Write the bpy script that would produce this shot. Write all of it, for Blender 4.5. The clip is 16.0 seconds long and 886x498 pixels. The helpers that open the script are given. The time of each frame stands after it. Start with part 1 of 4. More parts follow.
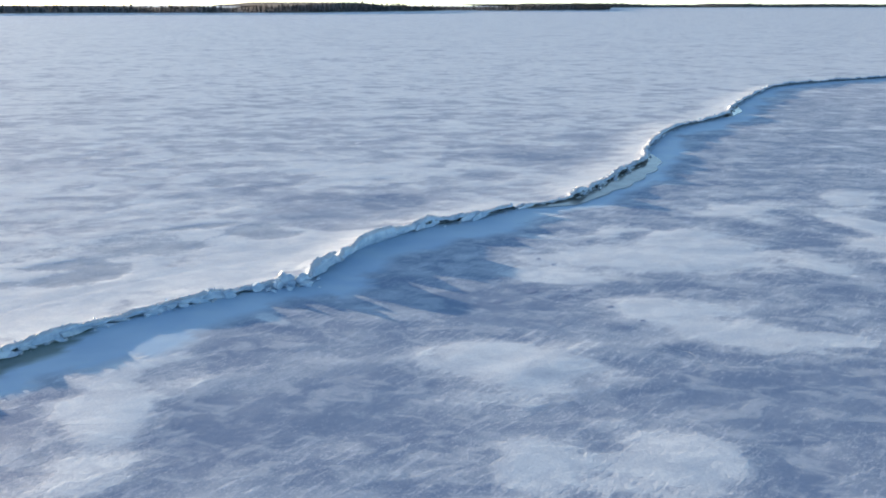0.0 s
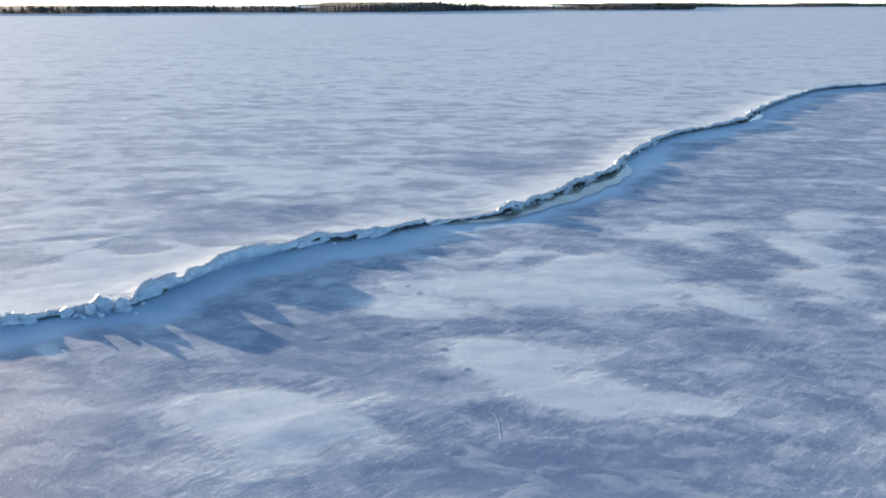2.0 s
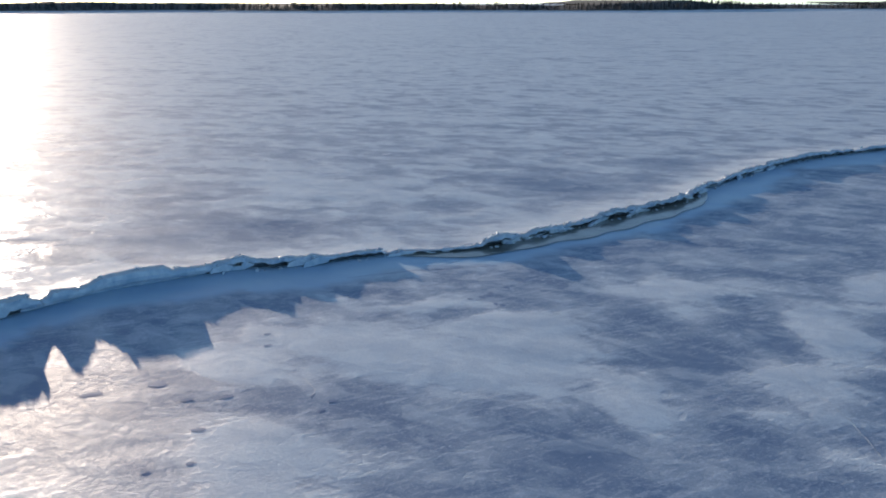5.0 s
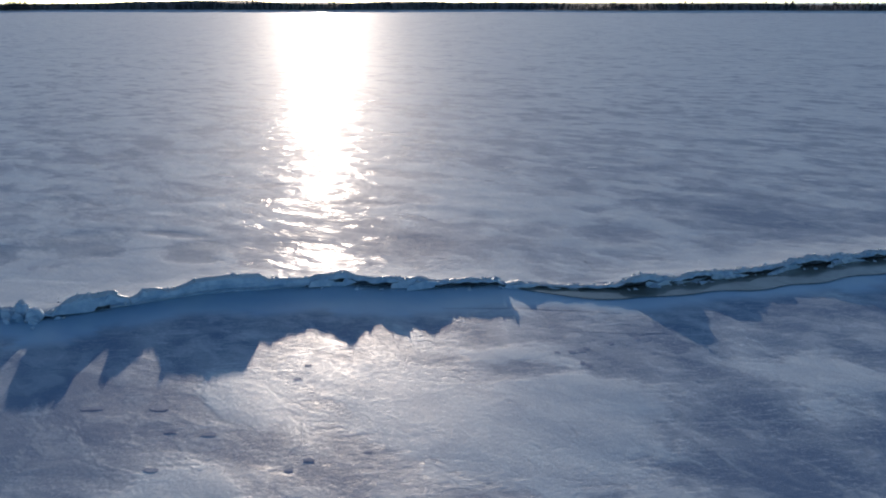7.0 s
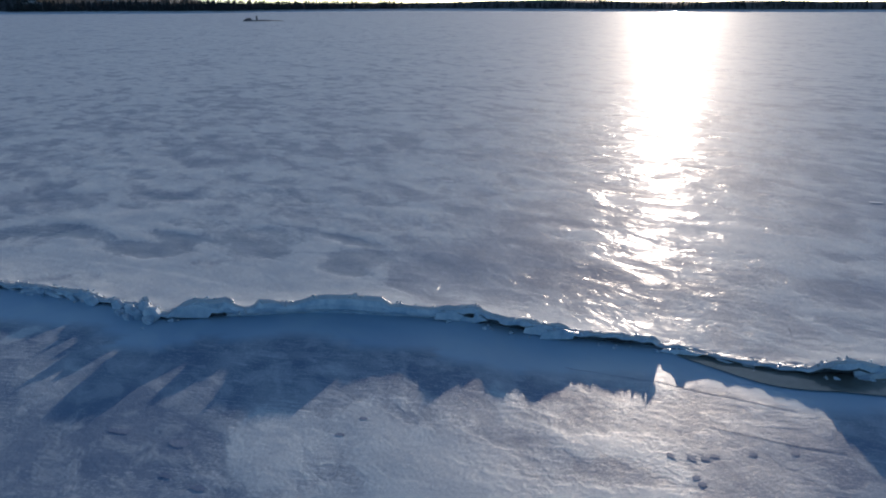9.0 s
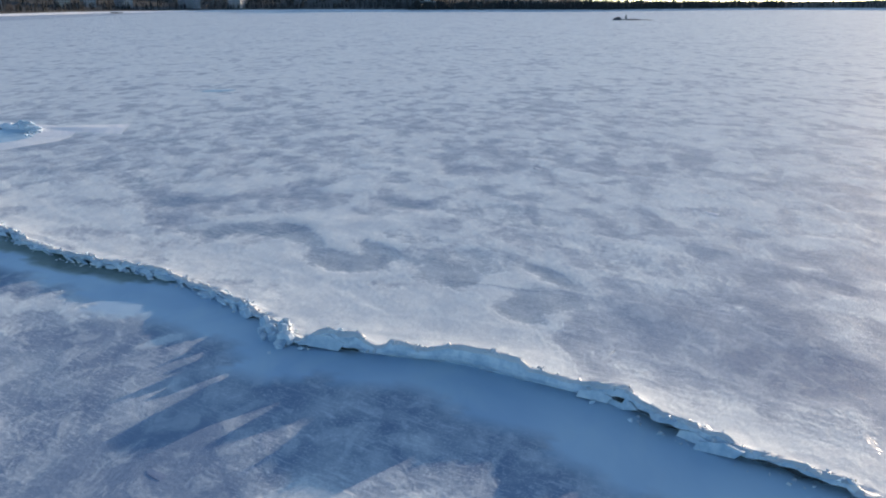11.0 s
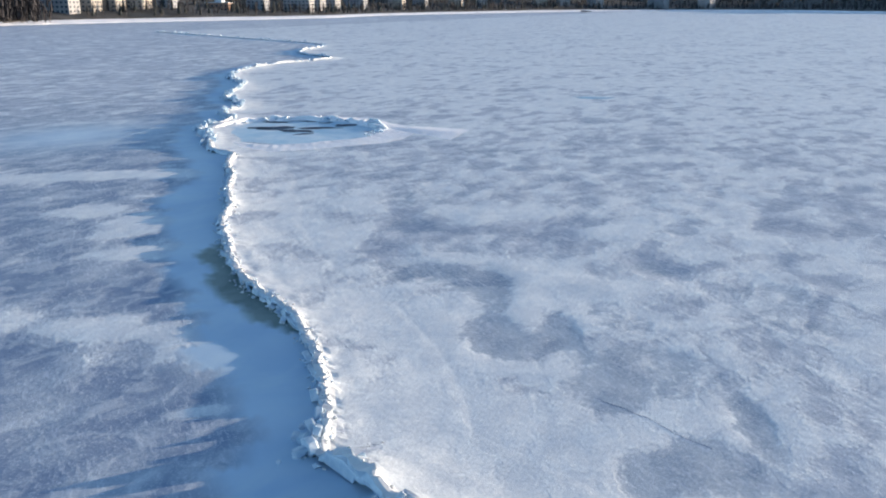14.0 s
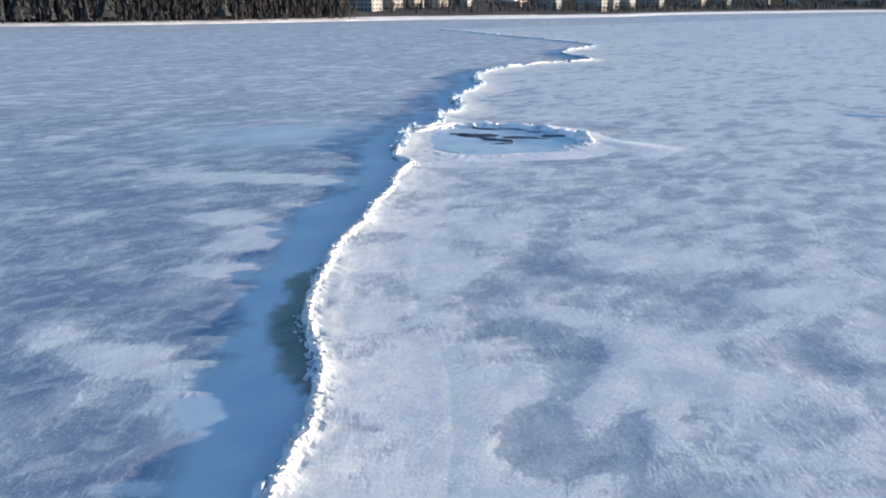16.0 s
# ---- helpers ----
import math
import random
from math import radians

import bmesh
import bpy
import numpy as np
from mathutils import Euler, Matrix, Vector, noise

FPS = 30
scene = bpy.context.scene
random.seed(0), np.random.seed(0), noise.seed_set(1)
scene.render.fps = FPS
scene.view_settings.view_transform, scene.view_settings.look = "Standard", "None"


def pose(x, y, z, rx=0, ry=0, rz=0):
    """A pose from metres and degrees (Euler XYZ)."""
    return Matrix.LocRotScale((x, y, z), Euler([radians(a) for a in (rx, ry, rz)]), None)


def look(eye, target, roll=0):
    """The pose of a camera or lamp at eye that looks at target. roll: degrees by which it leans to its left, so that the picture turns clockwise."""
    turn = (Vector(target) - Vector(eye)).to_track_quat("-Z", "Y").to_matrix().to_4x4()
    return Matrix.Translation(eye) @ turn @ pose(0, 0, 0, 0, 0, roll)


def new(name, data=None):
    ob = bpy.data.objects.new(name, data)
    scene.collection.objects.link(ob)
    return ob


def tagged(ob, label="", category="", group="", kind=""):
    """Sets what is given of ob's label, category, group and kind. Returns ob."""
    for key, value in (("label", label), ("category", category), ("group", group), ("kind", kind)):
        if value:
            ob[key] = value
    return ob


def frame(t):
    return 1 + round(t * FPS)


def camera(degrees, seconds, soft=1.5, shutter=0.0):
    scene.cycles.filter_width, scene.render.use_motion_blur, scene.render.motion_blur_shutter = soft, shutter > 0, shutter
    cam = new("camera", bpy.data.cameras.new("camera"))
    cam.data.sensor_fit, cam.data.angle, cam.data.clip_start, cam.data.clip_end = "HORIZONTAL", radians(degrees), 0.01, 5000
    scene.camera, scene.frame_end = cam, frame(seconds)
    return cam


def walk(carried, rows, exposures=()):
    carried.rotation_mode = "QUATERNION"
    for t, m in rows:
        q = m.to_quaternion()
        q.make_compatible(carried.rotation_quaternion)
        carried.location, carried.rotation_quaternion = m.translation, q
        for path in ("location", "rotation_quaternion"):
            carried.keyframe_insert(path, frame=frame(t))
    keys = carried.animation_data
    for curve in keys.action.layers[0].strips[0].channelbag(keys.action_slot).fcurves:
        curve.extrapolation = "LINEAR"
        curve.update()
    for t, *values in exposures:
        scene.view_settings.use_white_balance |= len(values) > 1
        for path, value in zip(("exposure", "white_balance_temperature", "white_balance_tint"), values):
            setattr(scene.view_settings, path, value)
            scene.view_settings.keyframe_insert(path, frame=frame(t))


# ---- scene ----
cam = camera(53.5, 16.0, soft=2.0)
PATH = [
    (0.0, pose(0.00, 0.00, 15.95, 74.33, -0.10, 0.03)),
    (0.5, pose(3.24, 1.69, 15.87, 74.31, -0.13, 1.74)),
    (1.0, pose(6.29, 3.40, 15.77, 74.30, -0.12, 2.52)),
    (1.5, pose(9.55, 5.32, 15.67, 74.31, -0.07, 3.84)),
    (2.0, pose(12.72, 7.30, 15.57, 74.32, -0.01, 5.44)),
    (2.5, pose(15.65, 9.27, 15.47, 74.32, 0.06, 7.24)),
    (3.0, pose(18.69, 11.39, 15.42, 74.31, 0.10, 9.26)),
    (3.5, pose(21.52, 13.65, 15.39, 74.28, 0.10, 11.59)),
    (4.0, pose(24.06, 16.02, 15.36, 74.25, 0.06, 14.33)),
    (4.5, pose(26.34, 18.50, 15.35, 74.22, 0.02, 17.58)),
    (5.0, pose(28.40, 21.07, 15.34, 74.20, -0.02, 21.44)),
    (5.5, pose(30.27, 23.73, 15.33, 74.20, -0.04, 26.01)),
    (6.0, pose(31.93, 26.45, 15.32, 74.21, -0.03, 31.14)),
    (6.5, pose(33.22, 29.17, 15.30, 74.20, 0.02, 36.24)),
    (7.0, pose(34.24, 32.05, 15.29, 74.19, 0.05, 41.75)),
    (7.5, pose(34.90, 34.84, 15.28, 74.18, 0.07, 47.00)),
    (8.0, pose(35.06, 37.93, 15.21, 74.18, 0.05, 52.52)),
    (8.5, pose(34.84, 40.91, 15.09, 74.19, 0.08, 57.78)),
    (9.0, pose(34.29, 44.07, 15.00, 74.18, 0.11, 63.71)),
    (9.5, pose(33.51, 47.07, 14.99, 74.17, 0.14, 69.72)),
    (10.0, pose(32.50, 49.82, 15.03, 74.16, 0.16, 75.62)),
    (10.5, pose(31.26, 52.38, 15.12, 74.15, 0.18, 81.51)),
    (11.0, pose(29.76, 54.79, 15.22, 74.15, 0.18, 87.45)),
    (11.5, pose(27.99, 57.11, 15.33, 74.17, 0.15, 93.54)),
    (12.0, pose(25.95, 59.32, 15.41, 74.19, 0.10, 99.58)),
    (12.5, pose(23.61, 61.28, 15.46, 74.18, 0.06, 104.57)),
    (13.0, pose(20.73, 63.12, 15.51, 74.16, 0.01, 108.54)),
    (13.5, pose(17.93, 64.69, 15.56, 74.15, -0.03, 112.22)),
    (14.0, pose(14.86, 66.21, 15.66, 74.12, -0.09, 116.88)),
    (14.5, pose(11.67, 67.53, 15.77, 74.08, -0.11, 121.87)),
    (15.0, pose(8.40, 68.45, 15.84, 74.02, -0.11, 126.61)),
    (15.5, pose(5.11, 69.05, 15.88, 74.00, -0.10, 131.28)),
    (16.0, pose(1.69, 69.51, 15.93, 73.97, -0.12, 135.81)),
]
walk(cam, PATH, exposures=[
    (0.0, 1.53, 7080, 10), (3.0, 1.47, 7020, 10), (5.5, 0.53, 6250, 10), (7.0, 0.17, 6050, 10), (9.0, 0.1, 6050, 10),
    (11.5, 1.34, 6960, 10), (16.0, 1.46, 6900, 10)])

# ---- light: a low winter sun over the far shore, clear sky ----
SUN_YAW, SUN_HEIGHT = 49.4, 5.2
sun_way = Vector((-math.sin(radians(SUN_YAW)) * math.cos(radians(SUN_HEIGHT)),
                  math.cos(radians(SUN_YAW)) * math.cos(radians(SUN_HEIGHT)), math.sin(radians(SUN_HEIGHT))))
world = bpy.data.worlds.new("sky")
scene.world = world
world.use_nodes = True
wn, wl = world.node_tree.nodes, world.node_tree.links
sky = wn.new("ShaderNodeTexSky")
sky.sky_type = "NISHITA"
sky.sun_disc = False
sky.sun_elevation = radians(14.0)
sky.sun_rotation = radians(-SUN_YAW)
sky.air_density, sky.dust_density, sky.ozone_density = 0.5, 0.2, 2.6
# even tint multiplied over the whole sky, takes some blue out of its light
sky_tint = wn.new("ShaderNodeMix")
sky_tint.data_type, sky_tint.blend_type = "RGBA", "MULTIPLY"
sky_tint.inputs[0].default_value = 1.0
sky_tint.inputs[7].default_value = (0.97, 0.97, 0.82, 1.0)
wl.new(sky.outputs[0], sky_tint.inputs[6])
wl.new(sky_tint.outputs[2], wn["Background"].inputs[0])
wn["Background"].inputs[1].default_value = 0.135
lamp = bpy.data.lights.new("sun", "SUN")
lamp.energy, lamp.angle, lamp.color = 4.2, radians(0.53), (1.0, 0.80, 0.62)
sun = new("sun", lamp)
sun.matrix_world = look((0, 0, 60), Vector((0, 0, 60)) - sun_way)


# ---- materials ----
def material(name, rough=0.6, metal=0.0, ior=1.45):
    m = bpy.data.materials.new(name)
    m.use_nodes = True
    n, l = m.node_tree.nodes, m.node_tree.links
    b = n["Principled BSDF"]
    b.inputs["Roughness"].default_value, b.inputs["Metallic"].default_value = rough, metal
    b.inputs["IOR"].default_value = ior
    return m, n, l, b


def place(n, l, scale=(1, 1, 1), turn=0.0):
    co = n.new("ShaderNodeNewGeometry")
    mp = n.new("ShaderNodeMapping")
    mp.inputs["Scale"].default_value = scale
    mp.inputs["Rotation"].default_value = (0, 0, radians(turn))
    l.new(co.outputs["Position"], mp.inputs["Vector"])
    return mp.outputs[0]


def streaks(n, l, along, turn):
    """Coordinates drawn out by a factor along one way over the ice."""
    co = n.new("ShaderNodeNewGeometry")
    mp = n.new("ShaderNodeMapping")
    mp.vector_type = "TEXTURE"
    mp.inputs["Scale"].default_value = (along, 1, 1)
    mp.inputs["Rotation"].default_value = (0, 0, radians(turn))
    l.new(co.outputs["Position"], mp.inputs["Vector"])
    return mp.outputs[0]


def grain(n, l, at, scale, detail=4.0, rough=0.55, warp=0.0):
    t = n.new("ShaderNodeTexNoise")
    t.inputs["Scale"].default_value, t.inputs["Detail"].default_value = scale, detail
    t.inputs["Roughness"].default_value, t.inputs["Distortion"].default_value = rough, warp
    l.new(at, t.inputs["Vector"])
    return t.outputs["Fac"]


def calc(n, l, op, a, b=0.0, clamp=False):
    m = n.new("ShaderNodeMath")
    m.operation, m.use_clamp = op, clamp
    for i, v in enumerate((a, b)):
        if isinstance(v, (int, float)):
            m.inputs[i].default_value = v
        else:
            l.new(v, m.inputs[i])
    return m.outputs[0]


def ramp(n, l, v, lo, hi):
    m = n.new("ShaderNodeMapRange")
    m.interpolation_type = "SMOOTHSTEP"
    l.new(v, m.inputs["Value"])
    m.inputs["From Min"].default_value, m.inputs["From Max"].default_value = lo, hi
    return m.outputs[0]


def mix(n, l, f, a, b):
    m = n.new("ShaderNodeMix")
    m.data_type = "RGBA"
    for i, v in ((0, f), (6, a), (7, b)):
        if isinstance(v, (int, float)):
            m.inputs[i].default_value = v
        elif isinstance(v, tuple):
            m.inputs[i].default_value = (*v, 1.0)
        else:
            l.new(v, m.inputs[i])
    return m.outputs[2]


def bump(n, l, b, height, strength, distance):
    u = n.new("ShaderNodeBump")
    u.inputs["Strength"].default_value, u.inputs["Distance"].default_value = strength, distance
    l.new(height, u.inputs["Height"])
    l.new(u.outputs[0], b.inputs["Normal"])
    return u


def attribute(n, name):
    a = n.new("ShaderNodeAttribute")
    a.attribute_name = name
    return a.outputs["Fac"]


def lake_material():
    m, n, l, b = material("lake_ice", 0.3, ior=1.31)
    drift, wet = attribute(n, "drift"), attribute(n, "wet")
    at = place(n, l)
    wind = place(n, l, (0.75, 1.15, 1.0), -20)
    comb = streaks(n, l, 4.5, 50)
    big = grain(n, l, wind, 0.085, 4, 0.5, 0.8)
    mid = grain(n, l, wind, 0.30, 4, 0.55, 0.5)
    fine = grain(n, l, at, 2.6, 6, 0.65)
    crumb = grain(n, l, at, 9.0, 4, 0.7)
    stroke = grain(n, l, comb, 3.2, 5, 0.7, 0.3)
    mottle = grain(n, l, wind, 0.55, 5, 0.65, 0.6)
    # wind-blown snow: broad drifts broken up by finer ones
    v = calc(n, l, "ADD", calc(n, l, "MULTIPLY", big, 0.75), calc(n, l, "MULTIPLY", mid, 1.05))
    v = calc(n, l, "ADD", v, calc(n, l, "MULTIPLY", fine, 0.17))
    v = calc(n, l, "ADD", v, calc(n, l, "MULTIPLY", calc(n, l, "SUBTRACT", stroke, 0.5), 0.28))
    v = calc(n, l, "ADD", v, calc(n, l, "MULTIPLY", drift, 0.58))
    soft = ramp(n, l, v, 0.78, 1.28)
    crisp = ramp(n, l, v, 1.00, 1.12)
    dry = calc(n, l, "SUBTRACT", 1.0, wet, True)
    snow = calc(n, l, "ADD", calc(n, l, "MULTIPLY", soft, 0.68), calc(n, l, "MULTIPLY", crisp, 0.32))
    wisp = ramp(n, l, grain(n, l, wind, 0.70, 4, 0.58, 0.6), 0.46, 0.66)
    snow = calc(n, l, "ADD", calc(n, l, "MULTIPLY", snow, 0.82), calc(n, l, "MULTIPLY", wisp, 0.36), True)
    snow = calc(n, l, "MULTIPLY", snow, dry)
    bare = ramp(n, l, calc(n, l, "ADD", attribute(n, "bare"), calc(n, l, "MULTIPLY", calc(n, l, "ADD", calc(n, l, "SUBTRACT", mottle, 0.5), calc(n, l, "MULTIPLY", calc(n, l, "SUBTRACT", fine, 0.5), 0.6)), 1.8)), 0.26, 0.80)
    snow = calc(n, l, "MULTIPLY", snow, calc(n, l, "SUBTRACT", 1.0, calc(n, l, "MULTIPLY", bare, 0.70)))
    dusted = calc(n, l, "MULTIPLY", ramp(n, l, v, 0.30, 0.85), dry)
    crust = calc(n, l, "MULTIPLY", ramp(n, l, crumb, 0.53, 0.66), dusted)
    comb_snow = calc(n, l, "MULTIPLY", ramp(n, l, stroke, 0.54, 0.64), dusted)
    ice = mix(n, l, ramp(n, l, mid, 0.35, 0.65), (0.185, 0.265, 0.375), (0.30, 0.385, 0.475))
    frosted = mix(n, l, ramp(n, l, mid, 0.35, 0.65), (0.295, 0.365, 0.47), (0.41, 0.475, 0.565))
    # darker, bluer ice on the camera side of the ridge, paler beyond
    ice = mix(n, l, calc(n, l, "MAXIMUM", attribute(n, "thin"), calc(n, l, "MULTIPLY", bare, 0.75)), frosted, ice)
    thin = mix(n, l, ramp(n, l, mid, 0.35, 0.65), (0.19, 0.265, 0.40), (0.29, 0.36, 0.475))
    ice = mix(n, l, calc(n, l, "MULTIPLY", attribute(n, "thin"), 0.6), ice, thin)
    ice = mix(n, l, calc(n, l, "MULTIPLY", crust, 0.38), ice, (0.72, 0.77, 0.84))
    ice = mix(n, l, calc(n, l, "MULTIPLY", comb_snow, 0.30), ice, (0.74, 0.79, 0.86))
    flecks = calc(n, l, "MULTIPLY", ramp(n, l, grain(n, l, streaks(n, l, 2.4, 50), 4.0, 6, 0.8), 0.56, 0.66), dry)
    ice = mix(n, l, calc(n, l, "MULTIPLY", flecks, 0.45), ice, (0.72, 0.77, 0.84))
    # clear dark ice where the wind has swept the snow off
    swept = calc(n, l, "MULTIPLY", ramp(n, l, calc(n, l, "MULTIPLY", drift, -1.0), 0.30, 0.85), ramp(n, l, calc(n, l, "ADD", fine, mid), 0.72, 0.98))
    ice = mix(n, l, calc(n, l, "MULTIPLY", swept, 0.5), ice, (0.155, 0.235, 0.37))
    flooded = mix(n, l, ramp(n, l, big, 0.35, 0.7), (0.40, 0.58, 0.75), (0.54, 0.71, 0.83))
    flooded = mix(n, l, calc(n, l, "MULTIPLY", ramp(n, l, mid, 0.45, 0.72), 0.55), flooded, (0.54, 0.70, 0.79))
    flooded = mix(n, l, attribute(n, "murk"), flooded, mix(n, l, ramp(n, l, mid, 0.3, 0.7), (0.12, 0.17, 0.15), (0.21, 0.28, 0.25)))
    c = mix(n, l, calc(n, l, "MULTIPLY", wet, 0.88, True), ice, flooded)
    white = mix(n, l, ramp(n, l, crumb, 0.30, 0.62), (0.66, 0.73, 0.78), (0.80, 0.85, 0.87))
    white = mix(n, l, calc(n, l, "MULTIPLY", ramp(n, l, mottle, 0.42, 0.66), 0.55), white, (0.56, 0.65, 0.73))
    c = mix(n, l, calc(n, l, "MULTIPLY", snow, 0.92), c, white)
    l.new(c, b.inputs["Base Color"])
    # broad sheen of the wind-packed crust, stronger on the camera side of the ridge
    camera_side = attribute(n, "thin")
    r = calc(n, l, "ADD", 0.66, calc(n, l, "MULTIPLY", ramp(n, l, fine, 0.35, 0.7), 0.10))
    r = calc(n, l, "SUBTRACT", r, calc(n, l, "MULTIPLY", camera_side, 0.15))
    l.new(calc(n, l, "SUBTRACT", r, calc(n, l, "MULTIPLY", wet, 0.15)), b.inputs["Roughness"])
    sheet = grain(n, l, wind, 0.17, 5, 0.6, 1.3)
    glaze = calc(n, l, "ADD", calc(n, l, "MULTIPLY", ramp(n, l, sheet, 0.47, 0.53), 0.75), calc(n, l, "MULTIPLY", ramp(n, l, mottle, 0.47, 0.56), 0.25))
    sheen = calc(n, l, "ADD", 0.06, calc(n, l, "MULTIPLY", camera_side, calc(n, l, "ADD", 0.06, calc(n, l, "MULTIPLY", ramp(n, l, mid, 0.3, 0.65), 0.17))))
    l.new(sheen, b.inputs["Specular IOR Level"])
    # thin refrozen glaze in patches
    shine = calc(n, l, "ADD", 0.004, calc(n, l, "MULTIPLY", glaze, 0.085))
    l.new(calc(n, l, "MULTIPLY", shine, calc(n, l, "SUBTRACT", 1.0, calc(n, l, "MULTIPLY", camera_side, 0.75))), b.inputs["Coat Weight"])
    b.inputs["Coat Roughness"].default_value = 0.22
    swell = n.new("ShaderNodeBump")
    swell.inputs["Strength"].default_value, swell.inputs["Distance"].default_value = 1.0, 0.28
    l.new(grain(n, l, wind, 0.50, 5, 0.5, 0.8), swell.inputs["Height"])
    l.new(swell.outputs[0], b.inputs["Coat Normal"])
    b.inputs["Coat IOR"].default_value = 1.31
    h = calc(n, l, "ADD", calc(n, l, "MULTIPLY", snow, 0.45), calc(n, l, "MULTIPLY", fine, 0.30))
    h = calc(n, l, "ADD", h, calc(n, l, "MULTIPLY", crumb, 0.24))
    h = calc(n, l, "ADD", h, calc(n, l, "MULTIPLY", stroke, 0.07))
    h = calc(n, l, "MULTIPLY", h, calc(n, l, "SUBTRACT", 1.0, calc(n, l, "MULTIPLY", wet, 0.85), True))
    bump(n, l, b, h, 0.6, 0.09)
    return m


def snow_material(name, low, high, rough=0.55, scale=3.0, depth=0.06):
    m, n, l, b = material(name, rough, ior=1.31)
    at = place(n, l)
    a, f = grain(n, l, at, scale * 0.3, 4), grain(n, l, at, scale * 2.2, 5, 0.65)
    l.new(mix(n, l, ramp(n, l, a, 0.3, 0.7), low, high), b.inputs["Base Color"])
    bump(n, l, b, calc(n, l, "ADD", a, calc(n, l, "MULTIPLY", f, 0.5)), 0.6, depth)
    return m


def plate_material():
    m, n, l, b = material("broken_ice", 0.32, ior=1.31)
    at = place(n, l)
    info = n.new("ShaderNodeObjectInfo")
    a, f = grain(n, l, at, 1.6, 5, 0.6), grain(n, l, at, 12.0, 4, 0.6)
    c = mix(n, l, ramp(n, l, a, 0.35, 0.65), (0.28, 0.43, 0.57), (0.60, 0.70, 0.78))
    c = mix(n, l, calc(n, l, "MULTIPLY", info.outputs["Random"], 0.4), c, (0.78, 0.83, 0.87))
    l.new(c, b.inputs["Base Color"])
    bump(n, l, b, calc(n, l, "ADD", a, calc(n, l, "MULTIPLY", f, 0.35)), 0.6, 0.05)
    return m


def water_material(name, deep, shallow, rough, gloss=0.5):
    m, n, l, b = material(name, rough, ior=1.333)
    b.inputs["Specular IOR Level"].default_value = gloss
    at = place(n, l)
    l.new(mix(n, l, ramp(n, l, grain(n, l, at, 0.35, 4, 0.6), 0.35, 0.65), deep, shallow), b.inputs["Base Color"])
    bump(n, l, b, grain(n, l, at, 1.5, 3), 0.05, 0.02)
    return m


def plain_material(name, a, b_, scale, rough=0.8, depth=0.05):
    m, n, l, b = material(name, rough)
    at = place(n, l)
    g = grain(n, l, at, scale, 5, 0.6)
    l.new(mix(n, l, ramp(n, l, g, 0.3, 0.7), a, b_), b.inputs["Base Color"])
    bump(n, l, b, g, 0.4, depth)
    return m


def foliage_material(name, a, b_):
    m, n, l, b = material(name, 0.9)
    geo = n.new("ShaderNodeNewGeometry")
    l.new(mix(n, l, geo.outputs["Random Per Island"], a, b_), b.inputs["Base Color"])
    return m


LAKE = lake_material()
BANK = snow_material("ridge_snow", (0.50, 0.56, 0.61), (0.66, 0.68, 0.70))
SHORE_SNOW = snow_material("shore_snow", (0.74, 0.78, 0.84), (0.88, 0.89, 0.91), 0.6, 0.4, 0.3)
PLATE = plate_material()
MELT = water_material("melt_water", (0.16, 0.17, 0.15), (0.27, 0.275, 0.245), 0.10, 0.35)
# near-black to grey-blue mottling for the undercut rows of the ridge face
DARK_FOOT = plain_material("dark_undercut", (0.02, 0.022, 0.022), (0.12, 0.16, 0.19), 1.1, 0.35, 0.05)
OPEN = water_material("open_water", (0.010, 0.018, 0.05), (0.022, 0.036, 0.08), 0.4, 0.04)
SLUSH = snow_material("slush", (0.34, 0.55, 0.70), (0.58, 0.71, 0.80), 0.45, 1.2, 0.05)
BLUE_ICE = snow_material("blue_ice", (0.12, 0.30, 0.48), (0.20, 0.42, 0.58), 0.4, 1.0, 0.03)
HOLLOW = snow_material("bare_hollow", (0.19, 0.26, 0.40), (0.27, 0.34, 0.47), 0.7, 4.0, 0.03)
LAND = plain_material("winter_ground", (0.022, 0.026, 0.028), (0.06, 0.065, 0.07), 0.08, 0.9, 0.3)
NEEDLE = foliage_material("needles", (0.012, 0.018, 0.020), (0.032, 0.040, 0.042))
TWIG = foliage_material("bare_twigs", (0.013, 0.013, 0.018), (0.032, 0.031, 0.036))
BARK = foliage_material("bark", (0.016, 0.016, 0.02), (0.065, 0.062, 0.065))
GLASS = plain_material("window_glass", (0.03, 0.04, 0.06), (0.06, 0.08, 0.11), 0.3, 0.12, 0.0)
ROCK = plain_material("shore_rock", (0.06, 0.06, 0.065), (0.16, 0.15, 0.15), 1.2, 0.85, 0.2)
WOOD = plain_material("weathered_wood", (0.13, 0.10, 0.08), (0.25, 0.20, 0.16), 2.0, 0.8, 0.03)
WALLS = [plain_material(nm, a, b_, 0.2, 0.8, 0.02) for nm, a, b_ in (
    ("white_render", (0.26, 0.27, 0.29), (0.34, 0.35, 0.36)), ("cream_render", (0.29, 0.27, 0.25), (0.36, 0.34, 0.31)),
    ("grey_render", (0.20, 0.22, 0.25), (0.27, 0.29, 0.32)), ("brick_facade", (0.24, 0.15, 0.11), (0.32, 0.20, 0.15)))]


# ---- helpers of the scene ----
def mesh_of(name, verts, faces, mats, smooth=False):
    me = bpy.data.meshes.new(name)
    me.from_pydata([tuple(map(float, v)) for v in verts], [], faces)
    for m in mats:
        me.materials.append(m)
    if smooth:
        me.polygons.foreach_set("use_smooth", [True] * len(me.polygons))
    me.update()
    return me


